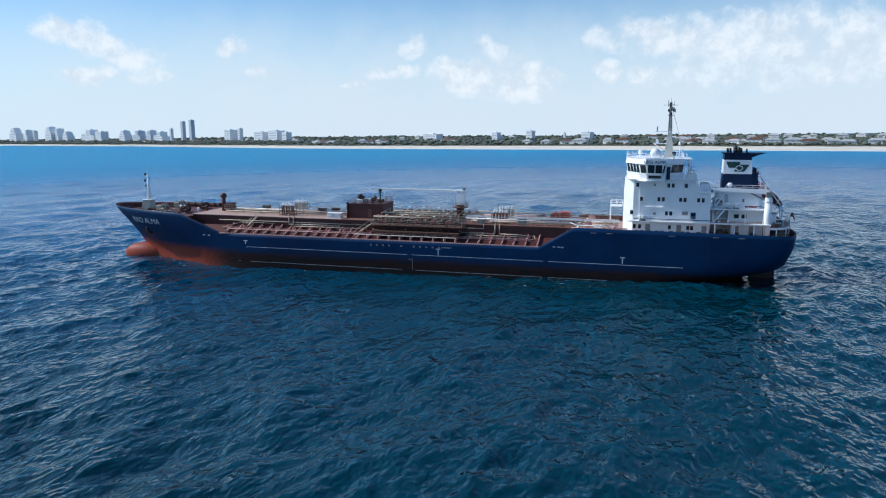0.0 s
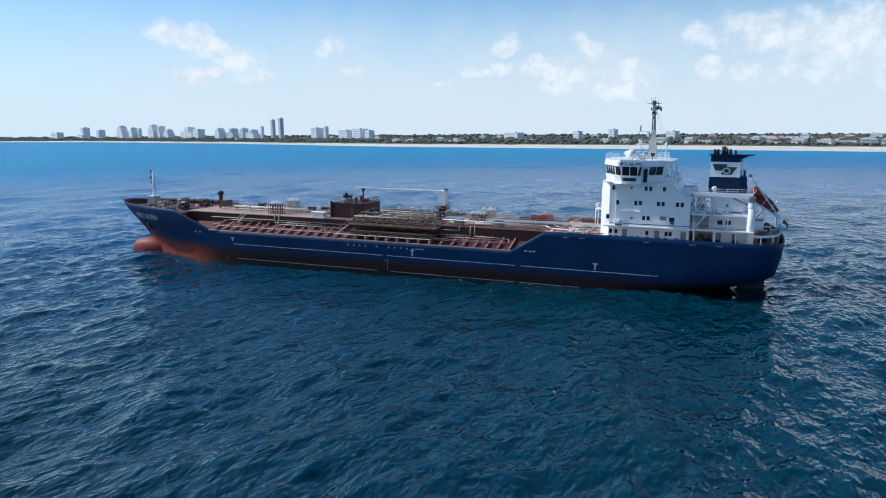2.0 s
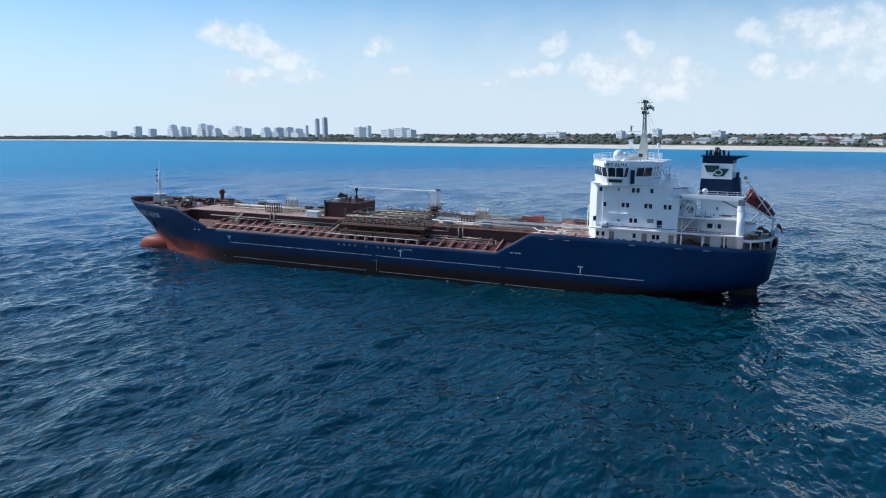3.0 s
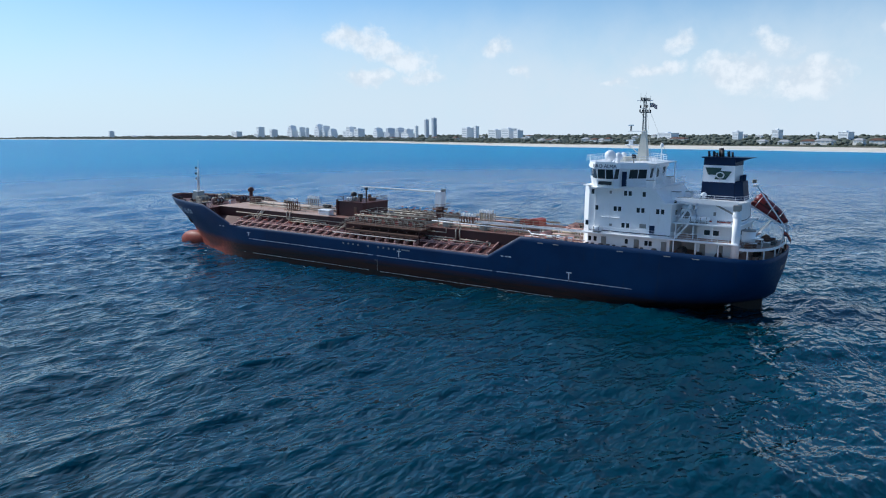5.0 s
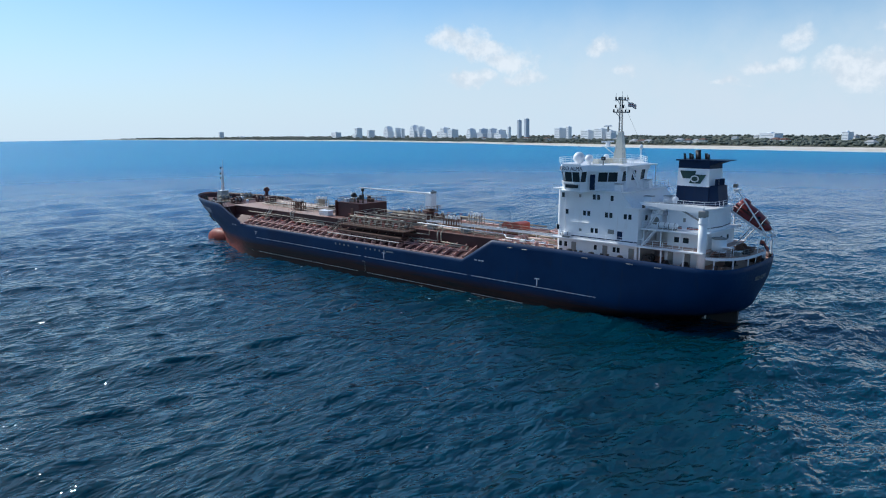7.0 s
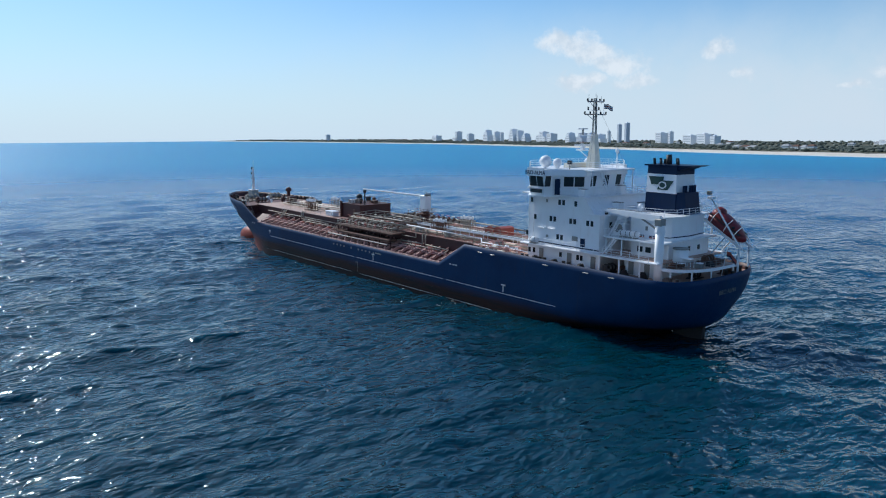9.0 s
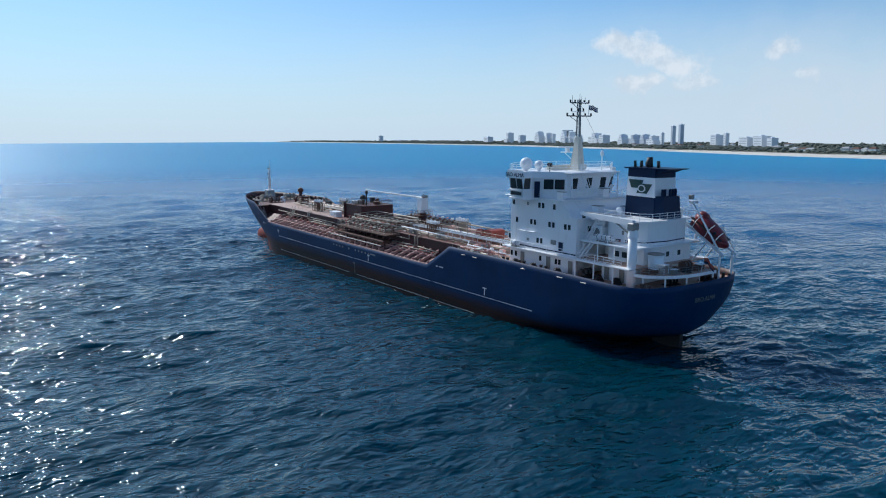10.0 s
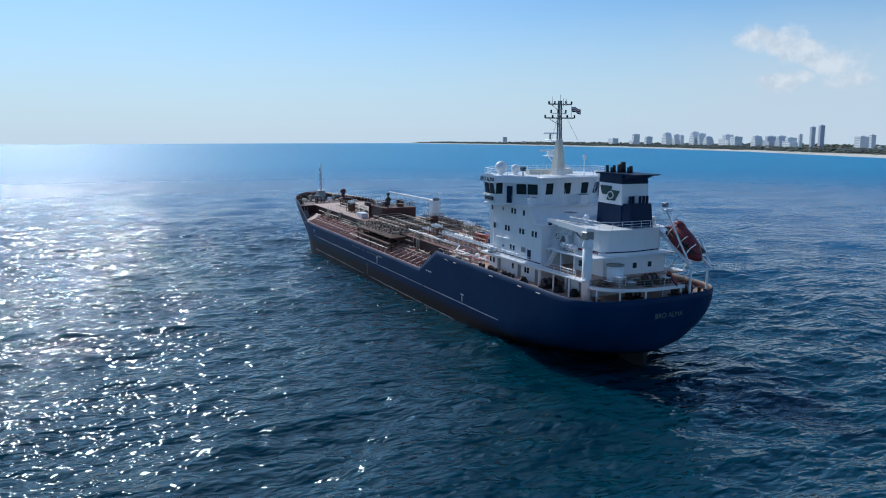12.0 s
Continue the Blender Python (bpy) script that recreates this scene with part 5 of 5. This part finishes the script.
part("drum", rod(B(), (62.5, -4.4, 17.35), (64.1, -4.4, 17.35), 0.42, seg=14), WHITE, fan, "", True)
for x, y in ((63.0, 2.6), (65.3, -2.9), (70.3, 4.4)):
    mushroom((x, y, 18.4 if x > 64 else 15.0), 1.0, 0.45, WHITE, "white round-headed ventilator beside the funnel")
part("side_stripe", box(B(), (65.4, -4.64, 15.15), (70.2, -4.6, 15.34)), REDP, casing, "faded red stripe")
drums = ((73.4, -6.4), (74.6, -1.9), (75.9, -1.2), (75.6, 1.0))
for x, y in drums:
    ob = thing("rope_bin", (x, y, 11.79), "dark mooring rope heaped on the aft gallery", "rope", "rope heaps")
    bm = B()
    for k in range(4):
        r = 0.62 - 0.1 * k
        run(bm, [Vector((x + r * math.cos(a * 0.6283), y + r * math.sin(a * 0.6283), 11.9 + 0.16 * k)) for a in range(11)], 0.1, 5)
    part("rope", bm, (RUST, BLACK)[int(x * 10) % 2], ob)

for x in (48.6, 52.4, 57.2):
    bollard((x, -9.7, 9.75), "black twin bollard beside the deckhouse")
winch((63.6, -7.4, 9.75), "dark mooring winch in the opening behind the deckhouse", BLACK, s=0.8)
for x, y in ((50.4, -9.2), (54.6, -9.4), (59.6, -9.2), (66.5, -8.0), (69.4, -7.6)):
    ob = thing("rope_bin", (x, y, 9.75), "dark mooring rope heaped on the poop", "rope", "rope heaps")
    bm = B()
    for k in range(5):
        r = 0.7 - 0.09 * k
        run(bm, [Vector((x + r * math.cos(a * 0.6283), y + r * math.sin(a * 0.6283), 9.86 + 0.18 * k)) for a in range(11)], 0.11, 5)
    part("rope", bm, BLACK, ob)

# ---- walkway and pipes along the trunk ----
way = thing("raised_walkway", (24, -2.6, 10.36), "white raised walkway along the trunk", "walkway")
part("deck_plate", box(B(), (12.8, -3.4, 11.45), (44.6, -2.3, 11.55), 0.02), GREY, way)
for y in (-3.45, -2.25):
    part("edge_beam", box(B(), (12.8, y - 0.07, 11.35), (44.6, y + 0.07, 11.62)), WHITE, way)
for k in range(9):
    for y in (-3.4, -2.3):
        part("support", rod(B(), (13.2 + 3.8 * k, y, 10.2), (13.2 + 3.8 * k, y, 11.45), 0.07), WHITE, way)
railing([(13.0, -3.45, 11.6), (44.4, -3.45, 11.6)], 1.0, "cream railing along the raised walkway", 2.0, PIPE, 2)
fway = thing("raised_walkway", (-30, 0, 10.36), "pale walkway from forecastle to deck house", "walkway")
part("deck_plate", box(B(), (-46.5, -1.2, 10.9), (-14.0, -0.2, 11.0), 0.02), PIPE, fway)
for k in range(9):
    part("support", box(B(), (-46.0 + 3.9 * k, -1.1, 10.36), (-45.8 + 3.9 * k, -0.3, 10.9)), PIPE, fway)
railing([(-46.2, -1.25, 11.0), (-14.2, -1.25, 11.0)], 1.0, "pale railing along the forward walkway", 2.2, PIPE, 2)
for y, r, m in ((-5.9, 0.16, PIPE), (-5.2, 0.2, RIB), (-4.6, 0.13, CREAM), (-1.4, 0.22, PIPE), (-0.7, 0.18, RIB), (0.4, 0.25, WHITE), (1.3, 0.18, PIPE), (4.8, 0.2, RIB)):
    pipe([(14.5, y, 10.85), (37.5, y, 10.85), (39.0, y * 0.8, 10.75), (44.6, y * 0.8, 10.75)], r, m, "long cargo pipe running aft on the trunk", flange=5.0)
for y, r, m in ((0.6, 0.2, PIPE), (1.5, 0.16, RIB), (-2.6, 0.16, PIPE), (2.4, 0.2, CREAM)):
    pipe([(-45.0, y, 10.75), (-14.0, y, 10.75)], r, m, "long cargo pipe running forward on the trunk", flange=5.0)
ob = thing("deck_locker", (-16.4, -5.2, 10.36), "white deck locker beside the deck house", "locker")
part("body", box(B(), (-18.0, -6.2, 10.36), (-14.8, -4.6, 11.4), 0.05), WHITE, ob)
part("lid", box(B(), (-18.1, -6.3, 11.4), (-14.7, -4.5, 11.5), 0.03), WHITE, ob)
for x, y in ((-22.5, 1.5), (-19.8, 3.0), (25.2, -5.6), (28.2, 2.4), (16.8, -5.9), (-38.0, 3.8)):
    ob = thing("deck_locker", (x, y, 10.36), "dark deck locker on the trunk", "locker", "trunk lockers")
    part("body", box(B(), (x - 0.9, y - 0.5, 10.36), (x + 0.9, y + 0.5, 11.5), 0.05), BLACK if x < 0 else GREY, ob)
    part("lid", box(B(), (x - 0.95, y - 0.55, 11.5), (x + 0.95, y + 0.55, 11.58), 0.03), BLACK, ob)
red = thing("hose_reel_house", (32.3, 0.4, 10.36), "red-brown sloped machinery cover on the trunk", "machinery cover")
part("cover", slab(B(), [(30.0, 10.36), (31.2, 12.3), (33.4, 12.7), (34.4, 12.5), (34.4, 10.36)], -1.0, 2.2), REDP, red)
part("reel", rod(B(), (31.6, -1.5, 11.6), (31.6, -1.05, 11.6), 1.1, seg=20), REDP, red)
part("hub", rod(B(), (31.6, -1.7, 11.6), (31.6, -1.05, 11.6), 0.25, seg=10), GREY, red)
winch((38.6, -6.2, 9.75), "salmon-painted mooring winch before the deckhouse", RIB)
winch((38.6, 5.8, 9.75), "salmon-painted mooring winch before the deckhouse", RIB)
winch((41.8, -0.4, 9.75), "pale mooring winch before the deckhouse", PIPE, s=0.8)
for x, y in ((37.6, -10.2), (42.2, -10.4), (37.6, 10.2), (42.2, 10.4)):
    bollard((x, y, 9.75), "black twin bollard before the deckhouse")
for x, y in ((42.6, -7.6), (43.4, -5.9), (40.4, -8.4)):
    ob = thing("hose_box", (x, y, 9.75), "faded hose box before the deckhouse", "locker", "hose boxes")
    part("body", box(B(), (x - 0.5, y - 0.35, 9.75), (x + 0.5, y + 0.35, 10.9), 0.06), CREAM if x < 42.5 else RIB, ob)
    part("door", box(B(), (x - 0.4, y - 0.38, 9.85), (x + 0.4, y - 0.35, 10.8), 0.0), WHITE, ob)
plat = thing("side_platform", (43.6, 6.0, 13.6), "white railed platform on the deckhouse front", "platform")
part("plate", box(B(), (42.4, 5.0, 13.6), (44.95, 8.2, 13.75), 0.03), WHITE, plat)
for x, y in ((42.5, 5.1), (42.5, 8.1)):
    part("support", rod(B(), (x, y, 9.75), (x, y, 13.6), 0.09), WHITE, plat)
railing([(44.9, 8.1, 13.75), (42.5, 8.1, 13.75), (42.5, 5.1, 13.75), (44.9, 5.1, 13.75)], 1.05, "white railing round the front platform", 1.2)

for x, y, h in ((36.9, -8.4, 0.8), (39.6, -9.4, 0.6), (43.9, -9.2, 1.2), (41.2, -6.4, 0.9), (36.8, -3.6, 1.0), (40.2, 3.6, 0.9)):
    mushroom((x, y, 9.75), h, 0.4, (CREAM, RIB, WHITE)[int(x) % 3], "small pale round-headed vent before the deckhouse")
for y, z in ((-9.8, 10.3), (-8.8, 10.6), (-7.7, 10.45)):
    pipe([(35.6, y, z), (41.5, y, z), (41.5, y + 0.9, z), (46.4, y + 0.9, z)], 0.12, (CREAM, WHITE, RIB)[int(-y) % 3], "pale bent pipe on the poop before the deckhouse", flange=1.8)
pipe([(13.5, -6.6, 11.5), (35.2, -6.6, 11.3), (36.6, -8.0, 11.0), (44.8, -8.2, 11.0)], 0.1, WHITE, "white service pipe along the trunk edge", flange=6.0)
pipe([(13.5, 6.4, 11.5), (35.2, 6.4, 11.3)], 0.14, PIPE, "cream service pipe along the trunk edge", flange=6.0)
for k in range(8):
    x = 15.0 + 2.6 * k
    ob = thing("pipe_stand", (x, -5.4, 10.36), "small painted steel pipe stand on the trunk", "pipe stand", "pipe stands")
    part("post", box(B(), (x - 0.06, -6.7, 10.36), (x + 0.06, -6.5, 11.35)), PIPE, ob)
    part("crossbar", box(B(), (x - 0.06, -6.7, 10.55), (x + 0.06, -4.3, 10.68)), PIPE, ob)

# ---- forecastle ----
foremast = thing("foremast", (-68.0, 0.2, 10.0), "white foremast with lights on the forecastle", "mast")
part("mast_house", prism(B(), [(-69.4, -1.1), (-66.6, -1.1), (-66.6, 1.5), (-69.4, 1.5)], 10.0, 12.4, [(-68.9, -0.8), (-67.1, -0.8), (-67.1, 1.2), (-68.9, 1.2)]), GREY, foremast)
part("mast_platform", box(B(), (-69.0, -0.9, 12.4), (-66.8, 1.3, 12.52), 0.02), WHITE, foremast)
part("pole", rod(B(), (-68.0, 0.2, 12.4), (-67.7, 0.2, 18.6), 0.42, 0.24, 12), WHITE, foremast, "", True)
part("topmast", rod(B(), (-67.7, 0.2, 18.6), (-67.5, 0.2, 20.9), 0.09, 0.04), WHITE, foremast)
for z in (15.4, 18.2):
    part("lamp_bracket", box(B(), (-68.9, -0.1, z), (-67.6, 0.5, z + 0.12)), WHITE, foremast)
    part("navigation_light", rod(B(), (-68.6, 0.2, z + 0.1), (-68.6, 0.2, z + 0.7), 0.2, seg=8), BLACK, foremast, "black navigation lantern")
part("bell", ball(B(), (-68.7, 0.2, 17.1), 0.3), BLACK, foremast)
for k in range(12):
    part("rung", rod(B(), (-67.45, 0.0, 12.8 + 0.5 * k), (-67.45, 0.4, 12.8 + 0.5 * k), 0.03, seg=5), GREY, foremast)
vent = mushroom((-47.4, 0.3, 10.36), 3.6, 0.75, MAROON, "tall maroon ventilator post aft of the forecastle")
ob = thing("deck_locker", (-45.6, 0.4, 10.36), "maroon winch locker beside the ventilator", "locker", "forecastle lockers")
part("body", box(B(), (-46.4, -0.8, 10.36), (-44.8, 1.4, 12.2), 0.06), MAROON, ob)
part("lid", box(B(), (-46.5, -0.9, 12.2), (-44.7, 1.5, 12.3), 0.03), MAROON, ob)
for y in (-3.4, 3.6):
    winch((-61.5, y, 10.0), "pale anchor windlass on the forecastle", PIPE, "anchor_windlass", 1.15)
    pipe([(-63.0, y, 10.8), (-66.5, y * 1.05, 10.2)], 0.16, RUST, "rusty anchor chain on the forecastle", "anchor chain", "anchor_chain", "anchor chains", 0.5)
winch((-55.2, -3.6, 10.0), "maroon mooring winch on the forecastle", MAROON)
winch((-55.2, 4.0, 10.0), "maroon mooring winch on the forecastle", MAROON)
for x, y in ((-70.5, -3.6), (-65.2, -6.6), (-58.4, -8.7), (-53.6, -9.4), (-70.5, 3.6), (-65.2, 6.6), (-58.4, 8.7), (-53.6, 9.4)):
    bollard((x, y, 10.0), "black twin bollard on the forecastle")
for x, y, h, m in ((-59.0, 0.4, 1.1, WHITE), (-57.2, -0.8, 1.2, WHITE), (-63.8, 0.6, 0.9, BLACK), (-52.6, 1.2, 1.1, MAROON), (-64.4, -4.8, 0.8, BLACK), (-52.8, -2.0, 0.9, WHITE)):
    mushroom((x, y, 10.0), h, 0.36, m, "small round-headed vent on the forecastle")
for x, y in ((-59.8, -6.4), (-56.6, 6.8), (-66.0, 3.9), (-62.8, -6.2)):
    ob = thing("rope_coil", (x, y, 10.0), "coil of pale mooring rope on the forecastle", "rope coil", "rope coils")
    bm = B()
    for k in range(3):
        pts = [Vector((x + 0.6 * math.cos(a * 0.5236), y + 0.6 * math.sin(a * 0.5236), 10.12 + 0.18 * k)) for a in range(13)]
        run(bm, pts, 0.1, 6)
    part("rope", bm, CREAM, ob)
for k in range(14):
    x = -74.0 + 1.65 * k
    for s in (-1, 1):
        y = side_y(x, 10.4) + 0.2
        part("bulwark_stay", slab(B(), [(x, 10.0), (x + 0.06, 10.0), (x + 0.06, 11.0), (x, 11.0)], s * (abs(y) - 0.45), s * (abs(y))), MAROON, tanker)

# ---- coast ----
SHORE = [(900, 500), (300, 680), (0, 790), (-470, 950), (-1000, 1230), (-1700, 1500), (-3000, 1750), (-4700, 1960)]
IN = Vector((0.37, 0.93))


def shore_at(u):
    """A point of the shore, u from 0 to 1."""
    u *= len(SHORE) - 1
    i = min(int(u), len(SHORE) - 2)
    return Vector(SHORE[i]).lerp(Vector(SHORE[i + 1]), u - i)


def coast(name, rows, mat, label, category, kind="structure", steps=160, rough=0.0):
    """Sheet along the shore: rows of (metres inland, height)."""
    bm = B()
    grid = []
    for i in range(steps + 1):
        p = shore_at(i / steps)
        line = []
        for a, z in rows:
            b = a * (1.0 - 0.6 * smooth(0.33, 0.55, i / steps)) if 0 < a < 130 else a
            q = p + IN * (b + 5 * noise.noise(Vector((p.x * 0.02, a, 0))))
            line.append(bm.verts.new((q.x, q.y, z + rough * noise.noise(Vector((q.x * 0.05, q.y * 0.05, 3))) * (a > 0))))
        grid.append(line)
    for a, b in zip(grid, grid[1:]):
        for k in range(len(rows) - 1):
            bm.faces.new((a[k], b[k], b[k + 1], a[k + 1]))
    me = bpy.data.meshes.new(name)
    bm.to_mesh(me)
    bm.free()
    me.materials.append(mat)
    return tagged(new(name, me), label, category, "", kind)


coast("surf", [(-9, 0.05), (-3, 0.35), (3, 0.3)], FOAM, "thin white line of surf", "surf", steps=260)
coast("beach", [(-2, -0.2), (6, 0.7), (36, 2.2), (62, 3.0)], SAND, "pale sand beach", "beach")
coast("ground", [(52, 2.6), (100, 4.4), (260, 4.6), (900, 5.0)], EARTH, "green coastal land behind the beach", "land")
rng = random.Random(5)


def woods(name, count, near, far, size, mat, label):
    """Many ragged clumps of leaves along the coast, in one mesh."""
    bm = B()
    for _ in range(count):
        u = rng.random() ** 1.25 * 0.97
        p = shore_at(u) + IN * (rng.uniform(near, far) - (60 if near < 160 else 0) * smooth(0.33, 0.55, u))
        r = size * rng.uniform(0.6, 1.35) * (0.75 + 1.1 * u)
        z = 4.5 + r * 0.55
        made = bmesh.ops.create_icosphere(bm, subdivisions=1, radius=1.0)["verts"]
        for v in made:
            k = r * rng.uniform(0.72, 1.25)
            v.co = Vector((v.co.x * k * 1.5 + p.x, v.co.y * k * 1.5 + p.y, v.co.z * k * 0.85 + z))
    me = bpy.data.meshes.new(name)
    bm.to_mesh(me)
    bm.free()
    me.materials.append(mat)
    return tagged(new(name, me), label, "trees", "", "stuff")


woods("shore_scrub", 1700, 58, 130, 1.7, LEAF, "low green scrub behind the beach")
woods("woods", 1900, 130, 250, 2.5, LEAF, "dark green coastal woods")
woods("far_woods", 2200, 240, 860, 2.3, LEAF, "far hazy green woods")


def building(x, y, wide, top, mat, label, category="building", group="coast buildings", steps=0):
    """A far block: wall, set-back upper storeys, window bands, roof."""
    ob = thing("apartment_building", (x, y, 4.5), label, category, group, m=Matrix.Identity(4))
    turn = Matrix.Translation((x, y, 0)) @ pose(0, 0, 0, 0, 0, -24)
    deep = min(wide, 22)
    tiers = [(-0.5, 0.5, top)]
    if steps == 1:
        tiers = [(-0.5, 0.5, top * 0.66), (-0.34, 0.30, top * 0.88), (-0.16, 0.2, top)]
    elif steps == 2:
        tiers = [(-0.5, -0.12, top * 0.7), (-0.12, 0.24, top), (0.24, 0.5, top * 0.6)]
    base = 4.4
    for k, (a, b, z1) in enumerate(tiers):
        z0 = base if steps != 2 else 4.4
        inset = 0.6 * k if steps == 1 else 0.0
        part("wall", box(B(), (wide * a, -deep / 2 + inset, z0), (wide * b, deep / 2 - inset, z1), 0.0, turn), mat, ob)
        part("roof", box(B(), (wide * a - 0.3, -deep / 2 + inset - 0.3, z1), (wide * b + 0.3, deep / 2 - inset + 0.3, z1 + 0.7), 0.0, turn), PALE, ob)
        z = max(z0, 5.0) + 1.6
        while z + 2.4 < z1:
            part("window_band", box(B(), (wide * (a * 0.9 + b * 0.1), -deep / 2 + inset - 0.15, z), (wide * (a * 0.1 + b * 0.9), -deep / 2 + inset + 0.1, z + 2.0), 0.0, turn), HAZEGLASS, ob)
            z += 5.2
        base = z1 if steps == 1 else base
    a, b, z1 = tiers[-1] if steps != 2 else tiers[1]
    part("plant_room", box(B(), (wide * (a * 0.7 + b * 0.3), -deep * 0.2, z1 + 0.7), (wide * (a * 0.4 + b * 0.6), deep * 0.2, z1 + 2.6), 0.0, turn), PALE, ob)
    return ob


def villa(x, y, wide, roof, group="beach villas"):
    ob = thing("villa", (x, y, 4.5), "white beach villa with a %s roof among trees" % ("grey" if roof is CONCRETE else "brown"), "house", group, m=Matrix.Identity(4))
    turn = Matrix.Translation((x, y, 0)) @ pose(0, 0, 0, 0, 0, -24 + rng.uniform(-14, 14))
    h = rng.uniform(7.5, 10.5)
    d = wide * 0.6
    part("wall", box(B(), (-wide / 2, -d / 2, 4.4), (wide / 2, d / 2, h), 0.0, turn), VILLA, ob)
    bm = prism(B(), [(-wide / 2 - 0.8, -d / 2 - 0.8), (wide / 2 + 0.8, -d / 2 - 0.8), (wide / 2 + 0.8, d / 2 + 0.8), (-wide / 2 - 0.8, d / 2 + 0.8)], h, h + 2.6,
               [(-wide / 4, -0.3), (wide / 4, -0.3), (wide / 4, 0.3), (-wide / 4, 0.3)])
    bmesh.ops.transform(bm, matrix=turn, verts=bm.verts)
    part("roof", bm, roof, ob)
    for k in range(3):
        u = -wide * 0.36 + wide * 0.27 * k
        part("window", box(B(), (u, -d / 2 - 0.12, h - 2.8), (u + wide * 0.17, -d / 2 + 0.1, h - 0.9), 0.0, turn), HAZEGLASS, ob)


TALL = [(-1831, 1755, 48, 55), (-1771, 1743, 21, 57), (-1743, 1738, 11, 48), (-1672, 1725, 42, 57), (-1635, 1717, 26, 61), (-1595, 1706, 30, 42),
        (-1478, 1661, 72, 45), (-1423, 1639, 31, 46), (-1314, 1598, 28, 43), (-1249, 1572, 36, 39), (-1198, 1553, 25, 47), (-1158, 1537, 41, 37)]
TWIN = [(-1070, 1503, 9, 54), (-1036, 1489, 10, 57)]
LOW = [(-1117, 1521, 7, 37), (-895, 1433, 23, 31), (-860, 1415, 9, 34), (-782, 1374, 31, 25), (-732, 1347, 30, 28), (-699, 1330, 15, 24),
       (-383, 1376, 36, 16), (-163, 1289, 13, 21), (-235, 1313, 13, 18), (-52, 1251, 17, 17), (-96, 1266, 4, 16),
       (-3356, 2018, 37, 36), (-2207, 1827, 68, 28), (-2036, 1794, 26, 43), (-3126, 1990, 46, 14), (-2051, 1797, 43, 20), (-1950, 1778, 25, 34)]
for i, (x, y, w, top) in enumerate(TALL):
    building(x, y, w, top * (0.84, 0.7, 0.78)[i % 3], (PALE, GREYBLUE)[i in (9, 10)], "pale high-rise apartment block on the coast", steps=(1, 2, 0, 1, 2)[i % 5])
for x, y, w, top in TWIN:
    building(x, y, w, top, GREYBLUE, "slim grey twin tower above the shore")
for x, y, w, top in LOW:
    building(x, y, w, top, PALE, "pale low apartment block behind the trees")
VILLAS = [(-502, 1090, 18), (-524, 1102, 16), (-486, 1082, 16), (-397, 1041, 13), (-415, 1047, 12), (-382, 1036, 11), (-369, 1031, 10), (-117, 946, 12), (-88, 936, 13),
          (-57, 925, 16), (-38, 919, 18), (1, 905, 11), (106, 868, 11), (130, 859, 14), (159, 848, 14), (181, 840, 16), (201, 833, 15), (222, 825, 17), (239, 819, 18), (277, 805, 15), (303, 796, 13)]
for i, (x, y, w) in enumerate(VILLAS):
    villa(x, y, w * 1.15, (CONCRETE, RUST)[i % 3 == 0])
for k in range(60):
    p = shore_at(rng.uniform(0.08, 0.3) if k % 2 else rng.uniform(0.1, 0.62)) + IN * (rng.uniform(112, 190) if k < 26 else rng.uniform(200, 620))
    villa(p.x, p.y, rng.uniform(11, 18), (CONCRETE, RUST)[k % 4 == 0])

# ---- flecks of foam along the hull ----
bm = B()
for _ in range(34):
    x = rng.choice((rng.uniform(-78, 76), rng.uniform(-80, -50)))
    wl = abs(side_y(max(-66, min(66, x)), 0.5))
    y = -(wl + 0.2 + abs(rng.gauss(0, 2.6)))
    length, wide, turn = rng.uniform(0.15, 0.6), rng.uniform(0.04, 0.11), rng.uniform(-0.5, 0.5)
    ring = []
    for k in range(7):
        a = 2 * math.pi * k / 7
        u, v = length * math.cos(a) * rng.uniform(0.6, 1.2), wide * math.sin(a) * rng.uniform(0.6, 1.3)
        ring.append(bm.verts.new((x + u * math.cos(turn) - v * math.sin(turn), y + u * math.sin(turn) + v * math.cos(turn), 0.03)))
    bm.faces.new(ring)
me = bpy.data.meshes.new("foam_flecks")
bm.to_mesh(me)
bm.free()
me.materials.append(FOAM)
tagged(new("foam_flecks", me), "small white flecks of foam beside the hull", "foam", "", "stuff")
